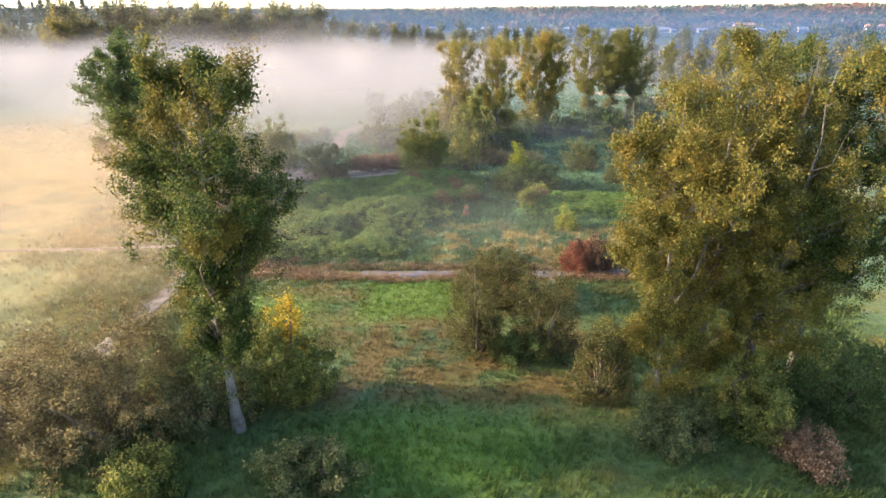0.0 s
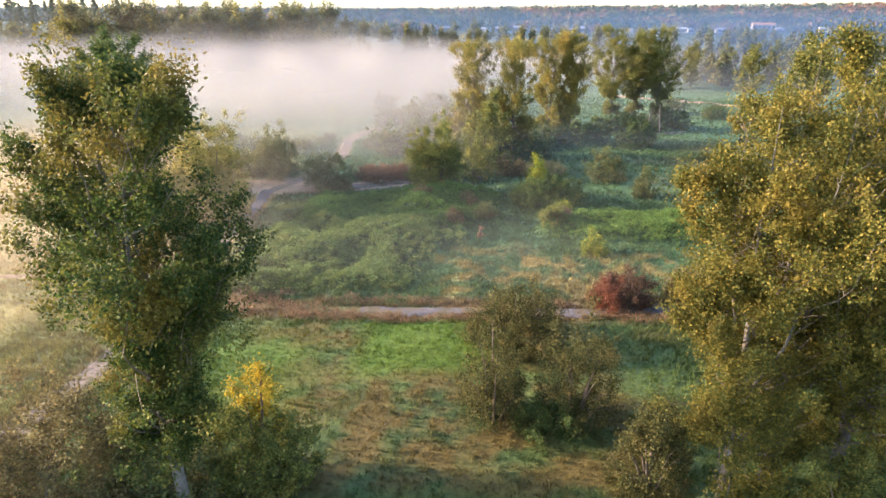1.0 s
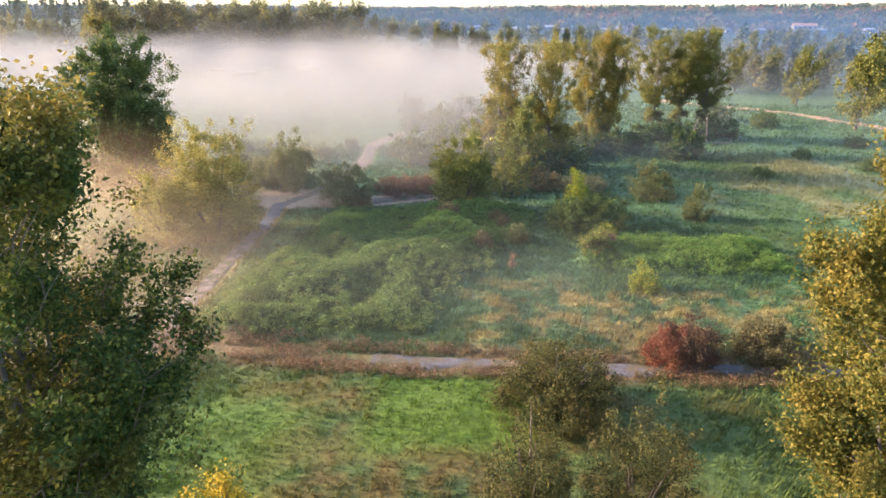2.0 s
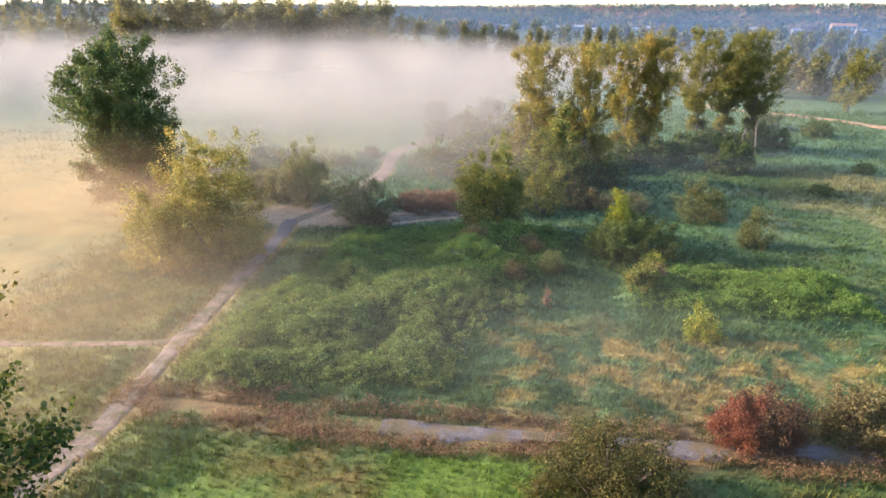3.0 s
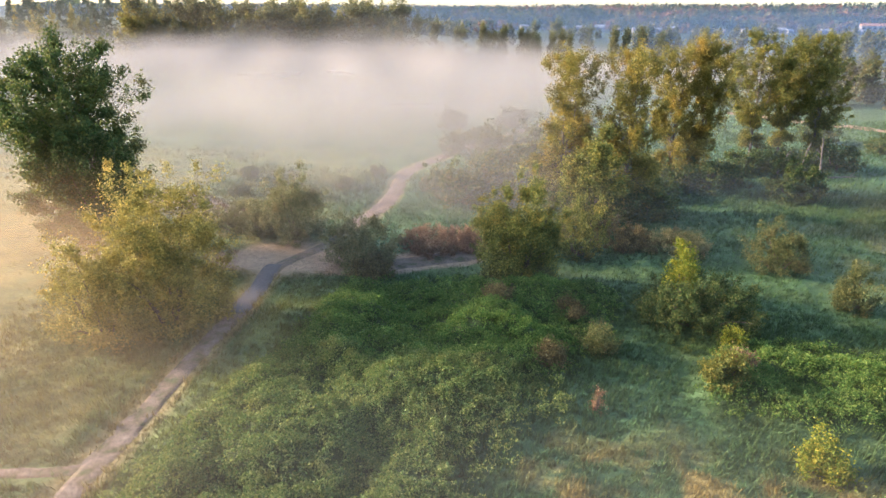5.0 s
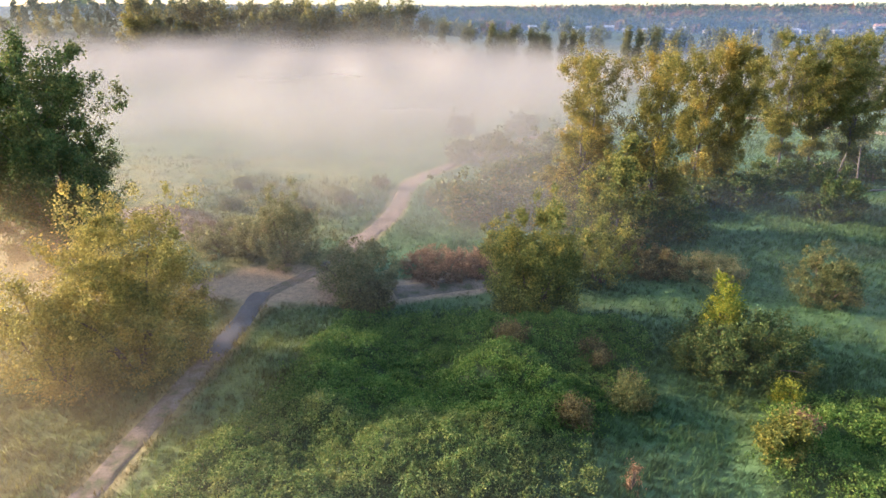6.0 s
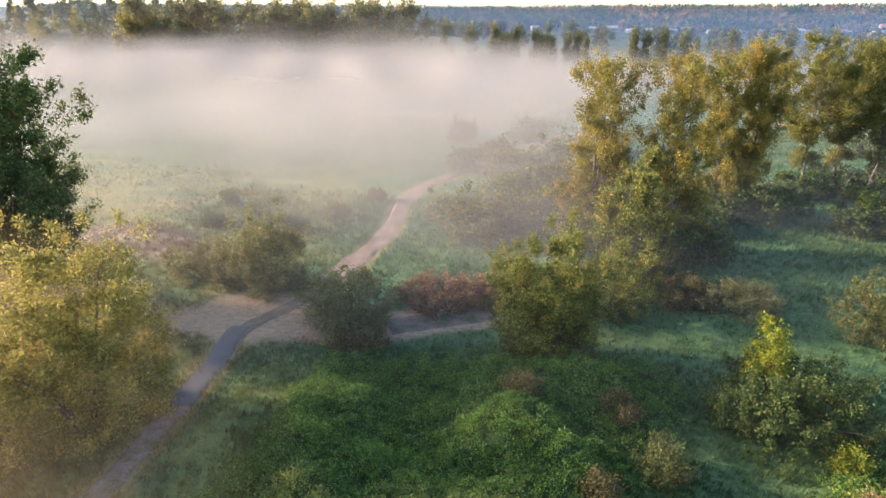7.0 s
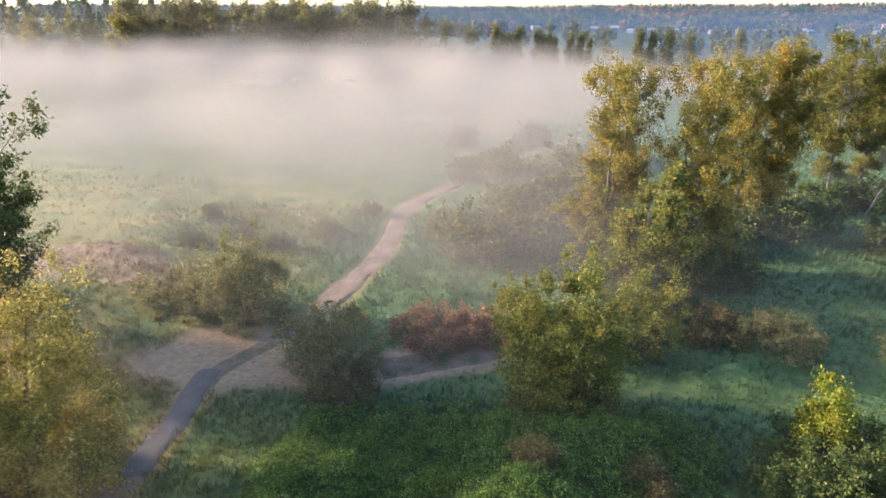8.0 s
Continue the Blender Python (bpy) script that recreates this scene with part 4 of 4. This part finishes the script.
def valley_wood():
    rng = np.random.default_rng(71)
    n = 17500
    y = 880 + 2200 * rng.random(n) ** 1.15
    x = (rng.random(n) * 2.0 - 0.9) * y * 0.92
    keep = noise3(x / 120, y / 90, 0, 73) > np.where(y < 1300, 0.40, 0.12)
    for sx, sy in TOWN + LONG_BUILDINGS:
        keep &= ~((np.abs(x - sx * y / sy) < (34 if sy > 1400 else 17)) & (y < sy + 14) & (y > sy - 420))
    x, y = x[keep], y[keep]
    n = len(x)
    z = ground_z(x, y)
    h = rng.uniform(8, 17, n) * (1 + 0.3 * (noise3(x / 200, y / 200, 0, 75) - 0.3))
    w = h * rng.uniform(0.30, 0.5, n)
    kind = noise3(x / 110, y / 150, 0, 77) + 0.35 * (rng.random(n) - 0.5)
    tall = kind < 0.42
    w[tall] *= 0.5
    h[tall] *= 1.3
    k = 22
    u = rng.random((n, k))
    a = rng.uniform(0, 6.28, (n, k))
    r = w[:, None] * np.where(tall[:, None], 1.1 * (1 - u), np.sqrt(np.clip(1 - (2 * u - 0.9) ** 2, 0.05, 1))) * rng.uniform(0.4, 1.0, (n, k))
    p = np.stack([x[:, None] + r * np.cos(a), y[:, None] + r * np.sin(a), z[:, None] + u * h[:, None]], -1).reshape(-1, 3)
    size = np.repeat(w * 0.95, k)[:, None]
    q = rng.normal(size=(3, n * k, 3)) * size * 0.55
    v = np.stack([p + q[0], p + q[1], p + q[2]], 1).reshape(-1, 3)
    tint = np.empty((n, 3))
    tint[:] = (0.06, 0.085, 0.04)
    tint[tall] = (0.035, 0.06, 0.035)
    rust = kind > 0.66 + 0.16 * (1 - step(x, 500, 1100))
    tint[rust] = (0.19, 0.11, 0.06)
    gold = (kind > 0.62) & ~rust
    tint[gold] = (0.14, 0.125, 0.05)
    tint *= rng.uniform(0.7, 1.3, (n, 1))
    ob = new("valley_wood", mesh_of("valley_wood", v, np.arange(len(v)).reshape(-1, 3), [M_FAR], False, np.repeat(tint, k * 3, 0)))
    return tagged(ob, "hazy mixed autumn woods covering the far valley side", "woods", kind="stuff")


valley_wood()


# ---- buildings of the far town ----
def make_house(name, w, d, h, roof_m, label, windows=5):
    root = new(name)
    bm = bmesh.new()
    bmesh.ops.create_cube(bm, size=1, matrix=Matrix.LocRotScale((0, 0, h / 2), None, (w, d, h)))
    me = bpy.data.meshes.new("wall")
    bm.to_mesh(me)
    me.materials.append(M_WALL)
    part("wall", me, root)
    o = 0.6
    v = [(-w / 2 - o, -d / 2 - o, h), (w / 2 + o, -d / 2 - o, h), (w / 2 + o, d / 2 + o, h), (-w / 2 - o, d / 2 + o, h), (-w / 2, 0, h + d * 0.28), (w / 2, 0, h + d * 0.28)]
    me = bpy.data.meshes.new("roof")
    me.from_pydata(v, [], [(0, 1, 5, 4), (2, 3, 4, 5), (1, 2, 5), (3, 0, 4), (3, 2, 1, 0)])
    me.materials.append(roof_m)
    part("roof", me, root)
    for i in range(windows):
        cx = -w / 2 + (i + 0.5) * w / windows
        bm = bmesh.new()
        bmesh.ops.create_cube(bm, size=1, matrix=Matrix.LocRotScale((cx, -d / 2 - 0.03, h * 0.55), None, (w / windows * 0.5, 0.12, h * 0.36)))
        me = bpy.data.meshes.new("window")
        bm.to_mesh(me)
        me.materials.append(M_PANE)
        part("window", me, root)
    return tagged(root, label, "building")


big = make_house("long_building", 46, 18, 9, M_ROOF, "long pale building with orange roof on the wooded hillside")
put(big, 640, 1460, -8, 0.5)
again(big, 905, 1420, -12, 1.0, 0.5)
house = make_house("house", 15, 10, 6, M_ROOF_GREY, "small pale house of the far town")
tagged(house, group="far town houses")
put(house, 150, 1180, 5, 0.5)
for i, (x, y) in enumerate(TOWN[1:]):
    again(house, x, y, i * 37 % 60 - 30, 0.8 + 0.4 * ((i * 7) % 5) / 4, 0.5)


# ---- low growth ----
def scatter(rng, n, x0, x1, y0, y1):
    return rng.uniform(x0, x1, n), rng.uniform(y0, y1, n)


def grass():
    """Tufts of leaning blades over the rough meadow."""
    rng = np.random.default_rng(81)
    xs, ys = [], []
    for n, box in ((42000, (-40, 38, 22, 66)), (40000, (-50, 42, 66, 106)), (18000, (-60, 60, 105, 150)), (6000, (38, 90, 80, 150)), (7000, (-125, -58, 62, 165)),
                   (9000, (-10, 120, 150, 235))):
        x, y = scatter(rng, n, *box)
        xs.append(x)
        ys.append(y)
    x, y = np.concatenate(xs), np.concatenate(ys)
    x, y = x + 2.5 * rng.normal(size=len(x)), y + 2.5 * rng.normal(size=len(y))
    on_way = np.minimum(line_distance(x, y, TRACK) - 1.1, line_distance(x, y, OLD_PATH) - 1.0)
    on_way = np.minimum(on_way, line_distance(x, y, [p for p in TRACK if p[1] > 114]) - 1.9)
    on_way = np.minimum(on_way, np.minimum(line_distance(x, y, SIDE_TRACK) - 0.8, line_distance(x, y, SAND) - 2.4))
    keep = (on_way + 0.8 * (rng.random(len(x)) - 0.4) > 0) & (bramble_mask(x, y) < 0.75) & (blob(x, y, -31.5, 110, 6.5, 5.5, 0.2) < 0.5)
    x, y = x[keep], y[keep]
    n, k = len(x), 5
    z = ground_z(x, y)
    mown = box_mask(x, y, -20, 15, 36, 62, 3)
    size = (0.30 + 0.42 * rough2(x, y, 4, 83)) * (1 - 0.35 * step(-x, 50, 60)) * (1 + 0.8 * step(y, 110, 170)) * (1 - 0.35 * mown) * rng.uniform(0.6, 1.3, n)
    wind = 6.28 * rough2(x, y, 6, 85)
    a = rng.uniform(0, 6.28, (n, k))
    r = size[:, None] * rng.uniform(0.15, 0.6, (n, k))
    fx, fy = x[:, None] + r * np.cos(a), y[:, None] + r * np.sin(a)
    zz = np.repeat(z[:, None], k, 1) - 0.06
    lean = size[:, None] * rng.uniform(0.1, 0.7, (n, k))
    dirn = a * 0.7 + wind[:, None]
    b = rng.uniform(0, 6.28, (n, k))
    wd = size[:, None] * rng.uniform(0.05, 0.10, (n, k))
    p0 = np.stack([fx - wd * np.cos(b), fy - wd * np.sin(b), zz], -1)
    p1 = np.stack([fx + wd * np.cos(b), fy + wd * np.sin(b), zz], -1)
    p2 = np.stack([fx + lean * np.cos(dirn), fy + lean * np.sin(dirn), zz + size[:, None] * rng.uniform(0.6, 1.2, (n, k))], -1)
    v = np.stack([p0, p1, p2], 2).reshape(-1, 3)
    tint = np.repeat(np.clip(ground_colour(x, y) * rng.uniform(0.75, 1.3, (n, 1)), 0, 0.7), k * 3, 0)
    ob = new("meadow_grass", mesh_of("meadow_grass", v, np.arange(len(v)).reshape(-1, 3), [M_GRASS], False, tint))
    return tagged(ob, "uncut meadow grass in green, straw and haze-toned tufts", "grass", kind="stuff")


grass()


def brambles():
    """Arching leafy sprays over the bramble mounds."""
    rng = np.random.default_rng(91)
    x, y = scatter(rng, 36000, -30, 36, 63, 108)
    keep = (bramble_mask(x, y) > rng.uniform(0.12, 0.6, len(x))) & (rough2(x, y, 1.6, 93, 2) > 0.26) & (line_distance(x, y, OLD_PATH) > 1.8) & (line_distance(x, y, TRACK) > 1.8)
    x, y = x[keep], y[keep]
    z = ground_z(x, y) + rng.uniform(-0.05, 0.3, len(x)) + 0.5 * step(rough2(x, y, 1.1, 94, 3), 0.3, 0.7)
    fresh = (x >= 6) | (y + 5 * (rough2(x, y, 5, 96) - 0.5) > 88)
    for on, leaf, label in ((~fresh, M_BRAMBLE, "dense olive-green bramble thicket covering a low mound"), (fresh, M_BRAMBLE_DARK, "fresh green bramble patches in the meadow")):
        v, f = leaves_at(rng, np.stack([x, y, z], 1)[on], 24, 0.42, 0.145, 0.7, 0.1)
        tagged(new("brambles", mesh_of("brambles", v, f, [leaf])), label, "brambles", kind="stuff")


brambles()


def weeds():
    """Rusty seed heads and weeds along the old path."""
    rng = np.random.default_rng(95)
    x, y = scatter(rng, 8500, -30, 40, 61, 69)
    d = line_distance(x, y, OLD_PATH)
    keep = ((d > 0.75) & (d < 3.0) & (noise3(x / 2.2, y / 1.2, 0, 97) > 0.56)) | ((d < 0.95) & (noise3(x / 2.6, y / 1.2, 0, 98) > np.where((x > -6) & (x < 16), 0.60, 0.46)))
    x, y = x[keep], y[keep]
    z = ground_z(x, y) + rng.uniform(0.05, 0.5, len(x))
    v, f = leaves_at(rng, np.stack([x, y, z], 1), 15, 0.30, 0.10, 1.2, 0.0)
    ob = new("path_weeds", mesh_of("path_weeds", v, f, [M_LEAF_RUST]))
    return tagged(ob, "dry rusty brown weeds along the old path", "weeds", kind="stuff")


weeds()


# ---- fog, mist and haze ----
def fog_cover(x, y):
    """How thick the fog lies over a place, 0 to 1."""
    edge = -8 + 0.24 * (y - 165) + 26 * (rough2(x, y, 40, 105) - 0.5)
    body = (1 - step(x, edge - 34, edge + 14)) * step(y + 0.30 * x + 26 * (rough2(x, y, 30, 107) - 0.5), 84, 160)
    body = np.maximum(body, 0.55 * step(y, 235, 330) * (1 - step(x, 30, 170)))
    out = body * (1 - step(y, 280, 450)) * step(x, -420, -330)
    thin = 0.40 * (1 - step(x, -12, 10)) * step(y, 96, 136) * (1 - step(y, 330, 420))
    return np.maximum(out, thin)


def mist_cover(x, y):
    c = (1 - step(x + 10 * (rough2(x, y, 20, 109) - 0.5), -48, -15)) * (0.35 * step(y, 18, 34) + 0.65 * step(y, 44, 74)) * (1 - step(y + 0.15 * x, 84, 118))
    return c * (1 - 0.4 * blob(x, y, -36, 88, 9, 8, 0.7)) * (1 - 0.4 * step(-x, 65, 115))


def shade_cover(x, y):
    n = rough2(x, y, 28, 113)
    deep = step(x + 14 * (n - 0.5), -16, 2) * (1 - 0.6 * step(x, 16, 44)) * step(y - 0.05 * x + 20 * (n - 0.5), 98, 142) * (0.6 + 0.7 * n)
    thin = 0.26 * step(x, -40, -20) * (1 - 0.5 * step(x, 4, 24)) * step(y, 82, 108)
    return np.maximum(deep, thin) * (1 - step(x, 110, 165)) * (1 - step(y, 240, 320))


def veil_cover(x, y):
    return step(x, -50, -26) * (1 - step(x, 4, 26)) * step(y, 56, 63) * (1 - step(y, 70, 78)) * (0.5 + 0.9 * rough2(x, y, 25, 117))


def curtains(name, cover, x0, x1, y0, y1, apart, cell, top, thick, material, label, seed):
    """Drifts of droplets, one behind the other and leaning back, so that a longer way through the air crosses more of them.
    thick: how much one metre of the thickest air hides."""
    xs, us = np.arange(x0, x1, cell), np.linspace(0, 1, 12)
    X, U = (a.ravel() for a in np.meshgrid(xs, us))
    faces = grid_faces(len(xs), len(us))
    V, F, D, n = [], [], [], 0
    for k, y in enumerate(np.arange(y0, y1, apart)):
        crest = top * (0.45 + 0.75 * noise3(X / 60, y / 60, 0, seed) + 0.45 * noise3(X / 21, y / 21, 0, seed + 5))
        Z = 0.15 + U * crest
        Y = y + 0.9 * Z + 0.5 * apart * (noise3(X / 17, k, 0, seed + 1) - 0.5)
        d = cover(X, Y) * step(U, 0.0, 0.16) * (1 - step(U, 0.12, 1.0)) ** 1.8 * (0.45 + 1.1 * noise3(X / 26, Y / 30, Z / 3.2, seed + 2))
        d = 1 - np.exp(-thick * apart * d)
        f = faces[(d[faces] > 0.004).any(1)]
        if not len(f):
            continue
        used, inv = np.unique(f, return_inverse=True)
        V.append(np.stack([X, Y, Z], 1)[used])
        D.append(np.clip(d[used], 0, 0.95))
        F.append(inv.reshape(f.shape) + n)
        n += len(used)
    ob = new(name, mesh_of(name, np.concatenate(V), np.concatenate(F), [material], True, None, np.concatenate(D)))
    return tagged(ob, label, "fog", kind="stuff")


curtains("fog_bank", fog_cover, -420, 170, 92, 440, 8.0, 6.0, 21.0, 0.055, M_FOG, "white morning fog lying over the low meadow", 301)
curtains("sun_tinted_mist", mist_cover, -190, -8, 16, 130, 6.0, 4.0, 14.0, 0.042, M_FOG_SUN_TINT, "mist round the trees with warm sunlight put into its colour", 311)
# a veil added by the old path to pale the brambles beyond it
curtains("added_pale_veil", veil_cover, -56, 30, 44, 76, 4.0, 5.0, 16.0, 0.008, M_FOG, "added thin pale veil in front of the bramble mound", 331)
curtains("meadow_mist", shade_cover, -40, 190, 62, 330, 10.0, 6.0, 15.0, 0.013, M_FOG_SHADE_TINT, "thin mist over the meadow with blue shade put into its colour", 321)


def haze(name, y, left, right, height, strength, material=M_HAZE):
    """A far, wide see-through sheet, coloured to stand in for hazy air; it thins with height and towards its ends."""
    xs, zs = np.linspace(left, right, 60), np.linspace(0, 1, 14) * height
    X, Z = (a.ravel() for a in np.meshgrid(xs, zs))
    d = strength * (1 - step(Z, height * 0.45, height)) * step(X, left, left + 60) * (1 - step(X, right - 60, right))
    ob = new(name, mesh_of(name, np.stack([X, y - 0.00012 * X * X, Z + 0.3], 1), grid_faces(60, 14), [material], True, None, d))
    return tagged(ob, "pale blue morning haze across the valley" if material is M_HAZE else "thin pale haze before the wood", "haze", kind="stuff")


haze("fog_veil", 384, -420, -40, 42, 0.34, M_FOG)
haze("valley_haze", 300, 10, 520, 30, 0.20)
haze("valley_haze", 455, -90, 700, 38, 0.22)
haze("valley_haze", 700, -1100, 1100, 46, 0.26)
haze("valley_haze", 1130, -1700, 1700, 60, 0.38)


# ---- small things ----
def make_heap(seed, label):
    """Dumped bags and boards beside the old path."""
    rng = np.random.default_rng(seed)
    root = new("rubbish_heap")
    for k in range(9):
        bm = bmesh.new()
        bmesh.ops.create_icosphere(bm, subdivisions=2, radius=1.0)
        s = rng.uniform(0.18, 0.42, 3) * (1, 1, 0.7)
        for v in bm.verts:
            v.co *= 0.8 + 0.4 * float(noise3(v.co.x * 2 + k, v.co.y * 2, v.co.z * 2, seed))
            v.co = Vector((v.co.x * s[0], v.co.y * s[1], v.co.z * s[2]))
        bmesh.ops.translate(bm, verts=bm.verts, vec=(rng.uniform(-1.6, 1.6), rng.uniform(-0.5, 0.5), s[2] * 0.7))
        me = bpy.data.meshes.new("bag")
        bm.to_mesh(me)
        me.polygons.foreach_set("use_smooth", np.full(len(me.polygons), True))
        me.materials.append(M_RUBBISH if k in (1, 4) else M_RUBBISH_DARK)
        part("bag", me, root, "pale plastic bag" if k in (1, 4) else "")
    for k in range(6):
        a, p = rng.uniform(0, 3.14), np.array([rng.uniform(-1.8, 1.8), rng.uniform(-0.6, 0.6), 0.12])
        d = np.array([math.cos(a), math.sin(a), rng.uniform(0, 0.4)]) * rng.uniform(0.5, 1.0)
        part("board", mesh_of("board", *tube([p, p + d * 0.5, p + d], [0.06, 0.06, 0.05], 4), [M_GRAVEL]), root)
    return tagged(root, label, "rubbish")


put(make_heap(201, "heap of dumped bags and boards beside the old path"), 23.6, 65.2, 5)


def make_snag(seed, height, lean, label):
    """A dead bare trunk with broken limbs."""
    rng = np.random.default_rng(seed)
    root = new("dead_trunk")
    line = trunk_line(height, lean, 0.25, rng, 8)
    part("trunk", mesh_of("snag_trunk", *tube(line, 0.2 * (1 - 0.6 * np.linspace(0, 1, 8)), 7), [M_BARK], True), root)
    for k in range(3):
        p = line[3 + k]
        a = rng.uniform(0, 6.28)
        q = p + np.array([math.cos(a), math.sin(a), 0.8]) * rng.uniform(0.5, 1.1)
        part("limb", mesh_of("snag_limb", *tube([p, (p + q) / 2 + [0, 0, 0.1], q], [0.07, 0.05, 0.02], 5), [M_BARK], True), root)
    return tagged(root, label, "dead tree", "dead trunks")


put(make_snag(211, 6.0, (1.0, 0), "pale leaning dead trunk in the meadow"), 44.6, 166)
put(make_snag(212, 7.0, (-0.8, 0.4), "pale bare dead trunk in the meadow"), 47.5, 164)
put(make_snag(213, 5.0, (1.6, 0), "short leaning dead trunk in the meadow"), 39.5, 163)
fallen = make_snag(214, 6.0, (0.3, 0), "pale fallen trunk lying in grass")
fallen.matrix_basis = pose(48, 162, float(ground_z(48, 162)) + 0.5, 0, 86, 20)
